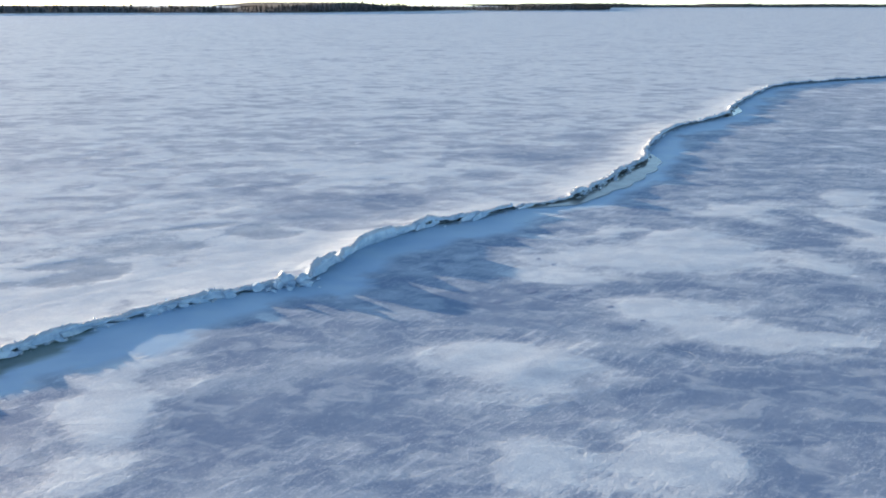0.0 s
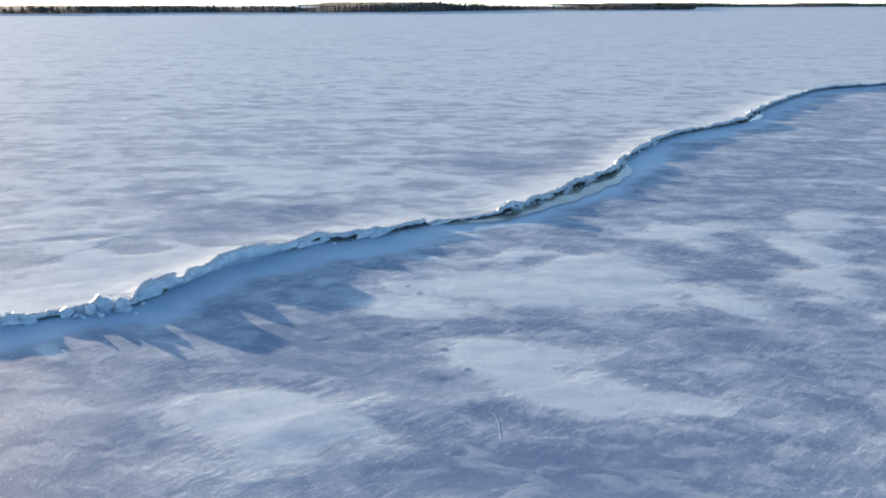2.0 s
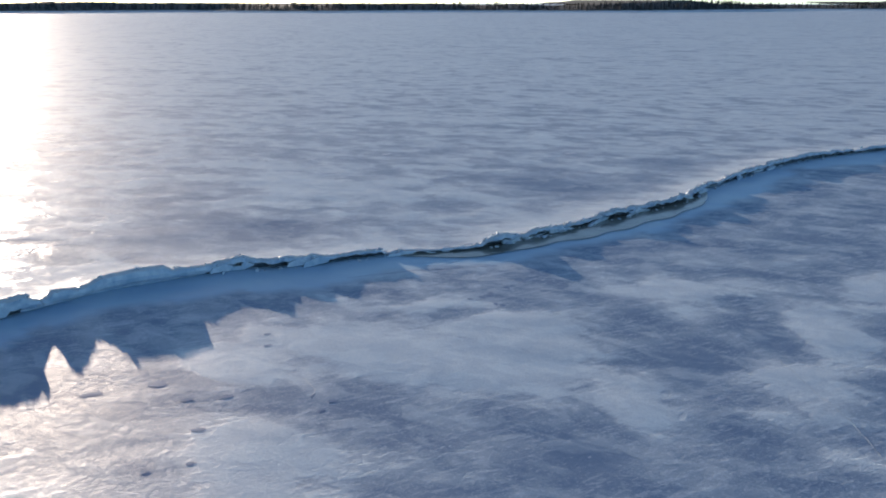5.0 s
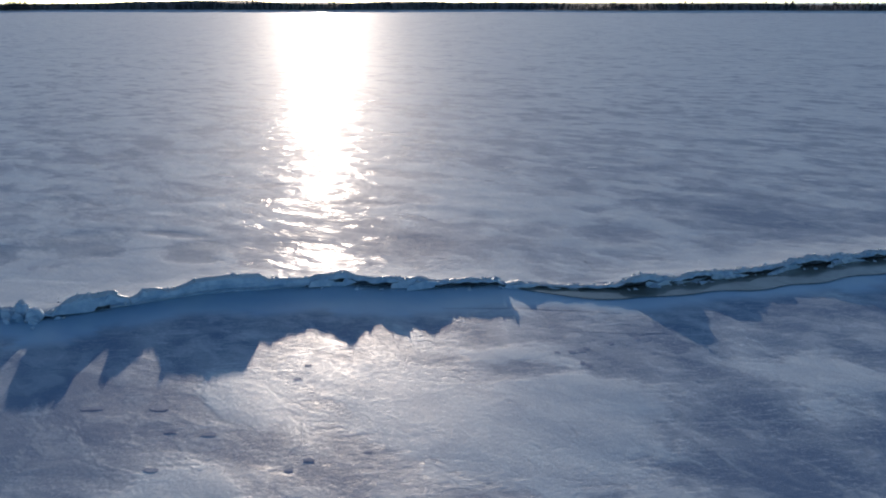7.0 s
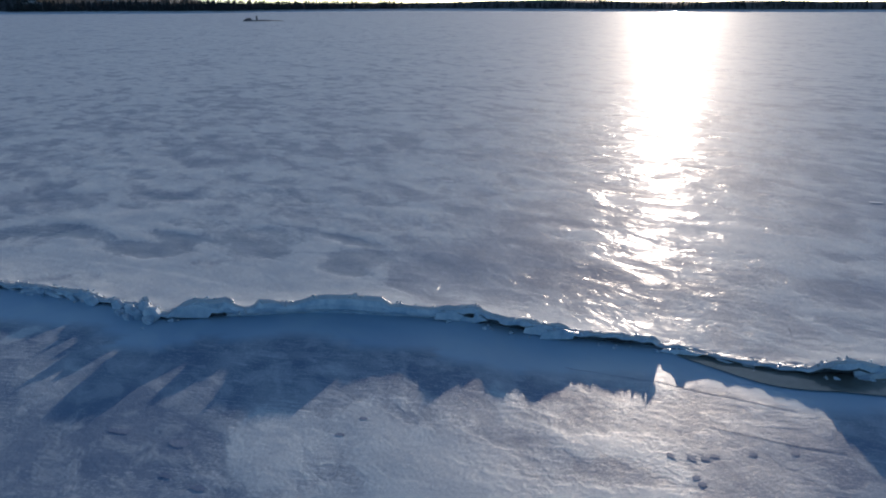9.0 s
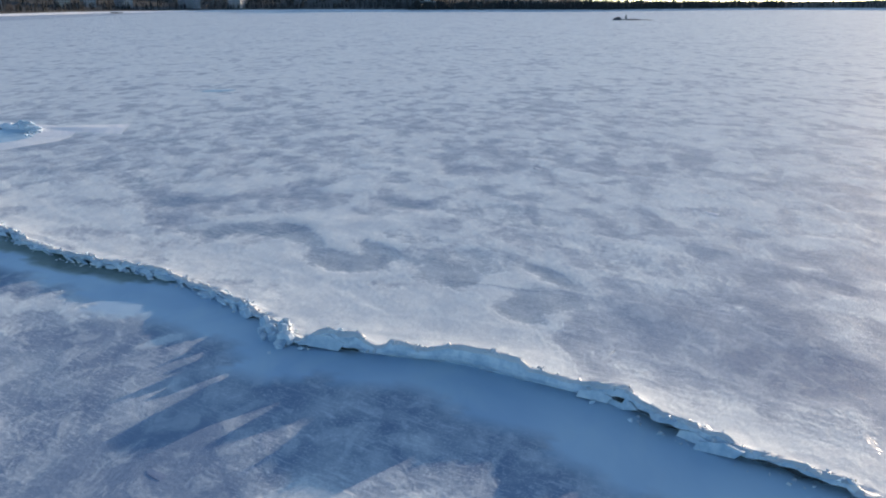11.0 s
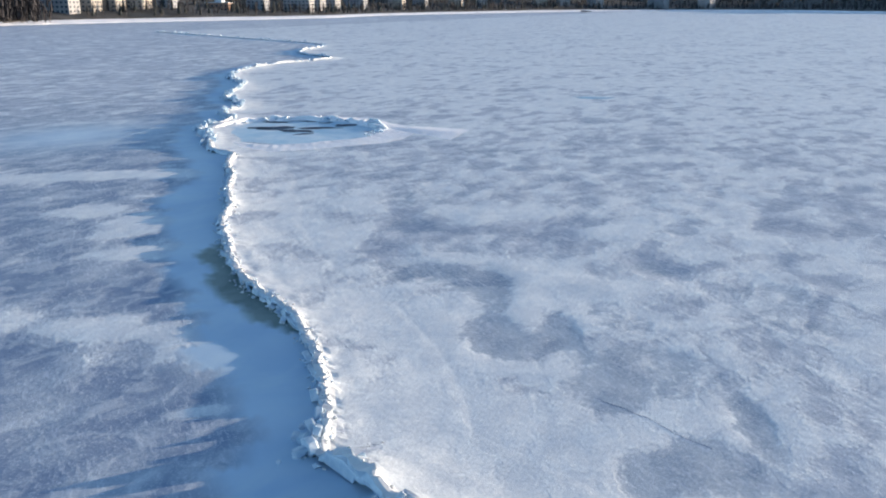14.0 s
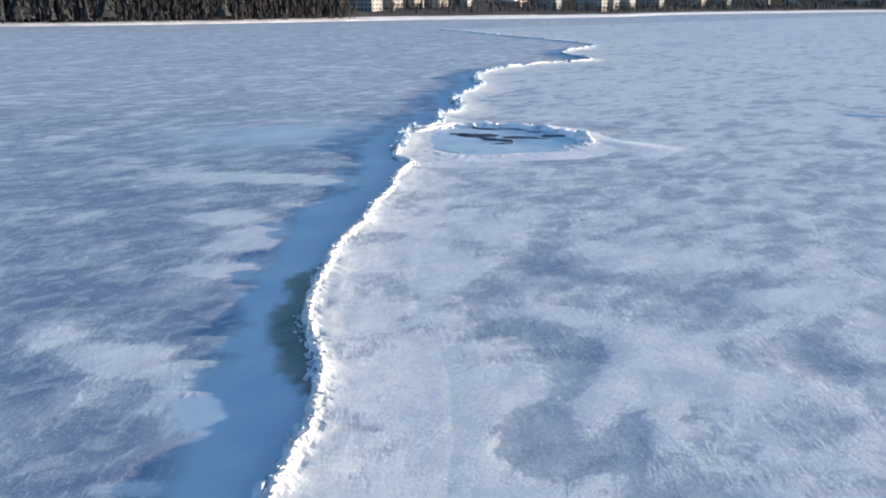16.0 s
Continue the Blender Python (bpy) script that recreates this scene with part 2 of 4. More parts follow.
def part(name, bm, mat, parent, label=""):
    me = bpy.data.meshes.new(name)
    bm.to_mesh(me)
    bm.free()
    me.materials.append(mat)
    ob = new(name, me)
    ob.parent = parent
    return tagged(ob, label)


def child(name, me, parent, m, label=""):
    ob = new(name, me)
    ob.parent = parent
    ob.matrix_basis = m
    return tagged(ob, label)


def box(bm, x0, x1, y0, y1, z0, z1):
    v = [bm.verts.new(p) for p in ((x0, y0, z0), (x1, y0, z0), (x1, y1, z0), (x0, y1, z0), (x0, y0, z1), (x1, y0, z1), (x1, y1, z1), (x0, y1, z1))]
    for q in ((3, 2, 1, 0), (4, 5, 6, 7), (0, 1, 5, 4), (1, 2, 6, 5), (2, 3, 7, 6), (3, 0, 4, 7)):
        bm.faces.new([v[i] for i in q])


def wave(x, seed, size):
    """Smooth noise along a line, about -1 to 1."""
    return noise.noise((x / size, seed * 7.31, seed * 1.7)) * 1.6


# ---- the line of the ridge, from the west bay to the east ----
WEST = [(-315, -258), (-280, -178), (-250, -116), (-206.5, -95), (-188, -71), (-166, -71), (-147, -66.5), (-129, -56), (-118.5, -44.5),
        (-110, -38.5), (-98.2, -31.3), (-92.5, -24), (-86.5, -19.2), (-82.5, -18.6), (-77.5, -13), (-74, -10.6), (-70.5, -11.6), (-64, -4.9),
        (-59.5, -0.6), (-56.7, 2.3), (-55.6, 5.8), (-50.4, 9.6), (-46.4, 13.4), (-40.6, 17.8), (-37.2, 21), (-33, 23.8),
        (-29, 27.5), (-25.2, 31.2), (-22, 35.2), (-19.6, 39.4), (-17, 42.6), (-13.6, 45.7), (-10.4, 48.1), (-8, 49.7)]
EAST = [(-7.3, 51.3), (-6.4, 53.3), (-5.3, 56.5), (-3.3, 59.5), (-2.1, 61.2), (-1.2, 62.7), (0.7, 63.9), (3, 65.7), (5.3, 68.3),
        (8.7, 70.8), (10.8, 72.5), (13.4, 76.6), (15.8, 81), (19, 87), (21.2, 91), (23, 98), (27.5, 109.4), (32.5, 118), (41, 128.3),
        (46, 140), (57, 161), (68, 178), (98, 198), (260, 300)]


def curve_through(points, step):
    p = np.array(points, float)
    p = np.vstack([2 * p[0] - p[1], p, 2 * p[-1] - p[-2]])
    out = []
    for i in range(1, len(p) - 2):
        n = max(2, int(np.hypot(*(p[i + 1] - p[i])) / step))
        for t in np.arange(n) / n:
            a, b, c, d = p[i - 1], p[i], p[i + 1], p[i + 2]
            # chord-limited tangents keep short and long spans from overshooting
            k = np.hypot(*(c - b))
            m0 = (c - a) / (np.hypot(*(c - b)) + np.hypot(*(b - a))) * k
            m1 = (d - b) / (np.hypot(*(d - c)) + np.hypot(*(c - b))) * k
            out.append((2 * t**3 - 3 * t**2 + 1) * b + (t**3 - 2 * t**2 + t) * m0 + (-2 * t**3 + 3 * t**2) * c + (t**3 - t**2) * m1)
    out.append(p[-2])
    return np.array(out)


LINE = curve_through(WEST + EAST, 0.22)
TANGENT = np.gradient(LINE, axis=0)
TANGENT /= np.linalg.norm(TANGENT, axis=1)[:, None]
SUNNY = np.stack([-TANGENT[:, 1], TANGENT[:, 0]], 1)
ALONG = np.r_[0, np.cumsum(np.hypot(*np.diff(LINE, axis=0).T))]


def along_at(x, y):
    return ALONG[np.argmin(np.hypot(LINE[:, 0] - x, LINE[:, 1] - y))]


SLAB_A, SLAB_B = along_at(-7.0, 52.2), along_at(-2.1, 61.4)
NEAR_A, NEAR_B = along_at(-60, -1), along_at(27, 109)
FAR_WEST = along_at(-235, -103)


# lengths of the shadow that the crest throws at this sun, by distance along the line from the slab's west end
CREST_WEST = [(-47, 3.5), (-36, 4.2), (-29, 3.2), (-26, 4.4), (-18.4, 4.9), (-14.8, 3.0), (-9.5, 5.8), (-8.4, 3.1), (-7.7, 4.3), (-7.0, 3.4),
              (-5.9, 4.6), (-5.5, 9.0), (-5.0, 4.5), (-3.7, 3.6), (-2.9, 9.0), (-2.4, 10.5), (-0.8, 11.2), (-0.4, 7.0), (0.0, 5.6), (0.4, 6.0),
              (0.7, 9.3), (1.5, 8.5), (2.3, 6.3), (3.2, 9.6), (3.7, 10.2), (5.2, 11.0), (6.8, 11.1), (7.2, 7.6)]
CREST_EAST = [(9.4, 6.4), (10.4, 7.5), (11.1, 9.0), (11.8, 7.6), (13.1, 5.1), (14.2, 7.0), (14.7, 5.5), (15.6, 6.7), (16.7, 4.4), (18.4, 4.6),
              (19.7, 4.9), (20.0, 5.3), (20.2, 0.9), (20.5, 1.4), (21.1, 3.6), (21.5, 1.7), (23.1, 2.1), (26.5, 2.6), (27.1, 5.6), (27.9, 8.3),
              (28.6, 7.6), (30.0, 3.9), (31.5, 6.4), (33.8, 4.2), (38, 4.4)]


def ridge_heights():
    rng = random.Random(5)
    zero = along_at(-6.4, 53.3)
    where, length = zip(*(CREST_WEST + CREST_EAST))
    known = np.interp(ALONG - zero, where, length) * math.tan(radians(SUN_HEIGHT))
    h, piece, until = [], 0.0, -1.0
    for s, k in zip(ALONG, known):
        if s > until:
            until, piece = s + rng.uniform(0.4, 1.6), rng.uniform(-0.5, 0.5) ** 3 * 1.6
        inside = -36 < s - zero < 38
        fuzz = 0.03 * wave(s, 9, 0.6) + 0.03 * wave(s, 5, 1.3)
        v = k + fuzz + (0 if s - zero > -8 else piece * 0.6) if inside else 0.48 + 0.16 * wave(s, 3, 7.0) + 0.10 * wave(s, 5, 1.6) + piece * 0.8
        h.append(min(max(v, 0.07), 1.0))
    return np.array(h)


HEIGHT = ridge_heights()
MEAN = np.convolve(np.pad(HEIGHT, 7, mode="edge"), np.ones(15) / 15, mode="valid")


# ---- the lake ----
# drifts (+) and bare ice (-), a few (+) painting sunlit gaps: place, half length, half width, turn, amount
PATCHES_A = [
    (3, 37.7, 2.9, 1.9, 0, 1),
    (12, 44.7, 2.4, 1.7, 0, 1),
    (16.6, 40.6, 3.6, 1.8, 0, 1),
    (9, 29, 2.3, 1.5, 0, 1),
    (3.5, 28, 1.6, 1.6, 0, 1),
    (-12.3, 29.1, 1.9, 2.7, 0, 0.8),
    (-9.3, 37, 2.8, 2.3, 0, 0.7),
    (17, 60.1, 2.4, 1.6, 0, 1),
    (14.4, 54.4, 5.5, 1.9, 0, 0.7),
    (7.3, 50.2, 1.7, 0.7, 0, 0.8),
    (34.4, 73.3, 1.9, 2, 0, 0.8),
    (-3.2, 34, 3.6, 2.8, 0, -0.6),
    (-9.4, 30.5, 1.9, 2.9, 0, -0.7),
]
PATCHES_B = [
    (12.3, 34.1, 3.6, 2.6, 0, -0.7),
    (2.1, 46.5, 3.8, 1.9, 0, -0.6),
    (17.6, 35.2, 2, 2.6, 0, -0.7),
    (-4, 71.9, 1.9, 2, 0, -1),
    (8.3, 94.6, 3.7, 2.9, 1, -0.9),
    (12.8, 28, 1.4, 1.7, 0, -0.8),
    (-13.3, 59.9, 4.4, 2.2, 0, 0.7),
    (-9.2, 86, 5.6, 3.1, 1, 0.5),
    (24, 52.7, 0.9, 1.1, 26, 0.9),
    (29.6, 57.9, 2.4, 1.6, 26, 0.7),
    (31, 64.1, 1.5, 1.7, 26, 0.9),
    (14.1, 54.5, 3.6, 1.7, 26, 0.5),
    (23.7, 68.4, 3.5, 1.3, 26, 0.7),
]
PATCHES_C = [
    (23.3, 48.9, 1.1, 0.7, 26, -1),
    (29, 62.8, 1, 1.3, 26, -1),
    (25.5, 58.2, 1.9, 2.3, 26, -0.7),
    (-3.9, 72.2, 1.9, 1.4, 26, -0.8),
    (12.5, 93.5, 2.8, 1.3, 26, -0.7),
    (18.2, 108.8, 3.2, 1.8, 26, -0.7),
    (-9.3, 70, 3, 2.4, 63, 0.4),
    (7.2, 50.8, 0.8, 1.2, 64, 0.8),
    (8.9, 55.2, 1.8, 1.2, 64, 0.5),
    (11.8, 61, 1.4, 0.7, 64, 0.7),
    (4.9, 48.2, 0.8, 0.8, 64, -0.8),
]
PATCHES_D = [
    (3.2, 43.8, 1.8, 2.7, 64, -0.6),
    (4.5, 83.3, 2.4, 2, 63, -0.5),
    (-9.2, 67.8, 4, 2.7, 93, -0.8),
    (-4.3, 70.9, 1.8, 1.6, 93, -0.9),
    (-11.5, 59.1, 3, 1.5, 93, 0.7),
    (-41.8, 46.1, 3.2, 3.9, 93, -0.7),
    (-40.3, 37.1, 2.3, 3, 93, -0.7),
    (-13.5, 52.1, 3.4, 2.1, 93, 0.7),
]
PATCHES_E = [
    (-26.2, 55.4, 2.2, 1.1, 93, 0.6),
    (-26.6, 50.4, 2.1, 1.1, 136, 0.8),
    (-21.7, 47, 1.4, 3.1, 136, 0.7),
    (-32.7, 43.2, 1.5, 1.3, 136, 0.7),
    (-33.5, 33.1, 2, 3.4, 136, 0.5),
    (-36.4, 54.4, 1, 1.4, 136, -0.8),
    (-32.4, 37.9, 1.4, 1.9, 136, -0.8),
    (-38.8, 36.7, 1.7, 1.7, 136, -0.7),
]
# streaks turned 136 partly paint sun falling between the ridge's shadows, as snow
PATCHES_F = [
    (-30.2, 51.4, 4.2, 2.1, 136, 0.8),
    (-43.6, 38.7, 6.1, 2.6, 136, 0.8),
    (-43.1, 49.5, 1.9, 1.8, 136, 0.7),
    (-14.2, 37.7, 2.6, 2, 136, 0.8),
    (-12.8, 32.1, 3.1, 1.7, 136, 0.9),
    (-29.9, 19, 2.7, 2.7, 136, 1),
    (-24.7, 24.7, 3.1, 1, 136, 1),
    (-30.3, 11.6, 3.4, 1.4, 136, 0.9),
    (-41.3, 1.4, 7.7, 1.6, 136, 1),
    # sunlit gap through the crest, painted as a narrow white streak
    (-8.8, 43.2, 1.3, 0.4, 136, 1),
    (-11.1, 31.4, 1.8, 2.4, 136, -1),
    (-12.3, 36.6, 1.2, 1.1, 136, -0.8),
    (-18.8, 30.4, 2, 2.1, 136, -0.9),
    (-15.6, 21.8, 3.1, 2.6, 136, -0.8),
]
PATCHES_G = [
    (-9.4, 38.9, 2.7, 1.7, 136, -0.8),
    (-26.3, 8.9, 2.5, 1.8, 136, -0.6),
    (-28.5, -0.9, 6.1, 2.3, 136, -0.5),
    (-35.6, 17.8, 1, 1, 136, 0.6),
]
PATCHES_H = [
    (-22.2, 52.3, 1.0, 0.4, 140, 0.5),
    (-20.6, 47.6, 1.7, 1.2, 60, 0.8),
    (-25.0, 51.0, 2.0, 1.0, 140, 0.6),
    (-31.5, 49.5, 3.0, 1.2, 60, 0.6),
    (-18.9, 54.5, 1.6, 1.2, 60, 0.6),
]
PATCHES = PATCHES_A + PATCHES_B + PATCHES_C + PATCHES_D + PATCHES_E + PATCHES_F + PATCHES_G + PATCHES_H


# sharp-edged bare hollows thawed into the drifts
BARE_A = [
    (-22.0, 50.1, 1.2, 2.0, 116, 1.0), (-21.0, 51.9, 1.3, 1.4, 116, 1.0), (-24.0, 52.9, 0.9, 2.0, 116, 0.9), (-20.9, 57.8, 3.0, 2.5, 116, 0.7),
    (-17.7, 57.3, 1.5, 1.4, 116, 0.7), (-29.0, 41.7, 2.2, 1.9, 116, 0.7), (-29.8, 45.2, 1.7, 2.0, 116, 0.7), (-27.9, 47.7, 1.1, 2.8, 116, 0.7),
    (-13.8, 62.0, 1.9, 1.8, 116, 0.9), (-17.7, 63.1, 0.7, 2.1, 116, 0.9), (-11.8, 60.2, 0.8, 1.5, 116, 0.9), (-32.3, 62.3, 2.8, 4.6, 116, 0.5)]
BARE_B = [
    (-47.4, 32.4, 3.0, 3.0, 116, 0.6), (-70.3, 29.5, 4.2, 3.2, 116, 0.4), (-27.1, 55.0, 1.5, 2.2, 135, 0.6), (-36.1, 54.6, 1.0, 1.5, 135, 0.6),
    (-38.9, 36.6, 1.6, 1.7, 135, 0.6), (4.9, 32.4, 1.3, 0.6, 2, 1.0), (7.3, 33.7, 1.5, 0.7, 2, 1.0), (7.5, 43.1, 1.1, 0.45, 38, 1.0)]


def patch_sum(x, y, patches, power):
    """The summed amounts of soft-edged oval patches at the places x, y."""
    out = np.zeros(len(x))
    for px, py, a, b, turn, amount in patches:
        c, s = math.cos(radians(turn)), math.sin(radians(turn))
        near = (np.abs(x - px) < 20) & (np.abs(y - py) < 20)
        dx, dy = x[near] - px, y[near] - py
        q = ((dx * c + dy * s) / (a * 1.1))**2 + ((dy * c - dx * s) / (b * 1.25))**2
        out[near] += amount / (1 + q**power)
    return out


def cover(x, y, dist):
    """Snow depth and bare hollows at places that lie dist behind the ridge's line (past 5.5 or before it: no bank)."""
    side = np.interp(x, LINE[:, 0], LINE[:, 1])
    drift = patch_sum(x, y, PATCHES, 1.9) + 0.31 * np.clip((y - side) / 6.0, 0, 1) - 0.20 * np.clip((160 - np.hypot(x, y - 50)) / 90, 0.1, 1)
    drift += np.where(dist > 0, 0.5 * np.clip(1 - dist / 5.5, 0, 1), 0)
    return drift, np.clip(patch_sum(x, y, BARE_A + BARE_B, 3.0), 0, 1)


GROUND = []


def ground_at(x, y):
    """The height of the ice at a place."""
    g = GROUND[0]
    n = len(g)
    i, j = ((math.asinh(d / 23.0) / 5.94 + 1) / 2 * (n - 1) for d in (x + 4.0, y - 52.0))
    a, b = int(i), int(j)
    u, w = i - a, j - b
    return (g[b, a] * (1 - u) + g[b, a + 1] * u) * (1 - w) + (g[b + 1, a] * (1 - u) + g[b + 1, a + 1] * u) * w


def lake():
    n = 860
    u = np.linspace(-1, 1, n)
    w = 23.0 * np.sinh(5.94 * u)
    gx, gy = np.meshgrid(w - 4.0, w + 52.0)
    x, y = gx.ravel(), gy.ravel()
    behind = np.full(len(x), -1.0)
    # flooded, refrozen belt along the shaded foot of the ridge
    wet = np.zeros(len(x))
    flat = np.ones(len(x))
    murk = np.zeros(len(x))
    murk_a, murk_b = along_at(-29.5, 27), along_at(-17.5, 42)
    coarse = LINE[::5]
    for i in np.nonzero((np.abs(x + 60) < 260) & (np.abs(y - 20) < 260))[0]:
        k = np.argmin((coarse[:, 0] - x[i])**2 + (coarse[:, 1] - y[i])**2) * 5
        off = -((x[i] - LINE[k, 0]) * SUNNY[k, 0] + (y[i] - LINE[k, 1]) * SUNNY[k, 1])
        dist = math.hypot(x[i] - LINE[k, 0], y[i] - LINE[k, 1])
        if dist > 14:
            continue
        s = ALONG[k]
        wide = 3.6 + 1.5 * wave(s, 21, 9.0) + 0.8 * wave(s, 25, 2.0)
        if murk_a < s < murk_b and off > -0.5:
            t = (s - murk_a) / (murk_b - murk_a)
            murk[i] = min(max((2.9 * math.sin(math.pi * t)**0.6 * (0.8 + 0.35 * wave(s, 63, 3.0)) - off) / 0.6, 0), 1)
        if off > -0.5:
            wet[i] = min(max((wide - off) / 1.2 + 0.5, 0), 1)
        if off < 0 and dist < 8:
            flat[i] = min(max((dist - 4.5) / 3.5, 0), 1)
        if off <= -0.5 and dist < 5.5:
            behind[i] = dist
    drift, bare = cover(x, y, behind)
    side = np.interp(x, LINE[:, 0], LINE[:, 1])
    blue = np.exp(-(((x + 58) / 12)**2 + ((y + 20) / 9)**2)) * 0.9
    wet = np.clip(np.maximum(wet, np.where(wet > 0, wet, blue)), 0, 1)
    z = np.zeros(len(x))
    near = (np.abs(x) < 70) & (np.abs(y - 52) < 60)
    z[near] = [0.035 * noise.noise((a / 3.0, b / 2.2, 0.3)) for a, b in zip(x[near], y[near])]
    z = np.where(wet > 0.3, z * 0.2, z * flat) + np.clip(drift, -1, 1) * 0.03 - bare * 0.035 - 0.03
    GROUND.append(z.reshape(n, n))
    me = bpy.data.meshes.new("lake_ice")
    i = np.arange((n - 1) * (n - 1))
    a = i // (n - 1) * n + i % (n - 1)
    quads = np.stack([a, a + 1, a + n + 1, a + n], 1)
    me.vertices.add(len(x))
    me.vertices.foreach_set("co", np.stack([x, y, z], 1).ravel())
    me.loops.add(quads.size)
    me.loops.foreach_set("vertex_index", quads.ravel())
    me.polygons.add(len(quads))
    me.polygons.foreach_set("loop_start", np.arange(len(quads)) * 4)
    me.polygons.foreach_set("use_smooth", [True] * len(quads))
    me.update(calc_edges=True)
    # 1 on the camera side of the ridge, falling to 0 with distance
    thin = np.clip((side - y) / 5.0, 0, 1) * np.clip((140 - np.hypot(x, y - 50)) / 80, 0, 1)
    for name, values in (("drift", drift), ("wet", wet), ("thin", thin), ("murk", murk), ("bare", bare)):
        at = me.attributes.new(name, "FLOAT", "POINT")
        at.data.foreach_set("value", values.astype(np.float32))
    me.materials.append(LAKE)
    tagged(new("ground_lake_ice", me), "wide frozen lake, grey-blue ice with wind-blown snow drifts", "lake", kind="structure")


lake()


# ---- the pressure ridge ----
def pieces():
    """A few irregular plates and lumps of broken ice, of unit size, standing on z = 0."""
    rng = random.Random(11)
    plates, lumps = [], []
    for k in range(6):
        m = rng.randint(5, 7)
        edge = []
        for j in range(m):
            t = 2 * math.pi * (j + rng.uniform(-0.25, 0.25)) / m
            edge.append((0.5 * math.cos(t) * rng.uniform(0.85, 1.1), 0.5 + 0.5 * math.sin(t) * rng.uniform(0.85, 1.1)))
        v, f = [], []
        for y, grow in ((-0.5, 0.93), (-0.38, 1.0), (0.38, 1.0), (0.5, 0.92)):
            v += [(a * grow, y + rng.uniform(-0.05, 0.05), 0.5 + (b - 0.5) * grow) for a, b in edge]
        f += [tuple(reversed(range(m))), tuple(range(3 * m, 4 * m))]
        f = [tuple(range(m)), tuple(reversed(range(3 * m, 4 * m)))]
        for r in range(3):
            f += [(r * m + j, (r + 1) * m + j, (r + 1) * m + (j + 1) % m, r * m + (j + 1) % m) for j in range(m)]
        plates.append(mesh_of("ice_plate", v, f, [PLATE]))
    for k in range(6):
        bm = bmesh.new()
        for _ in range(11):
            d = Vector((rng.gauss(0, 1), rng.gauss(0, 1), rng.gauss(0, 1))).normalized() * rng.uniform(0.75, 1.0)
            bm.verts.new((0.62 * d.x, 0.62 * d.y, 0.42 + 0.52 * d.z))
        hull = bmesh.ops.convex_hull(bm, input=bm.verts)
        bmesh.ops.delete(bm, geom=list({g for g in hull["geom_interior"] + hull["geom_unused"] if isinstance(g, bmesh.types.BMVert)}), context="VERTS")
        me = bpy.data.meshes.new("ice_block")
        bm.to_mesh(me)
        bm.free()
        me.materials.append(PLATE)
        lumps.append(me)
    return plates, lumps


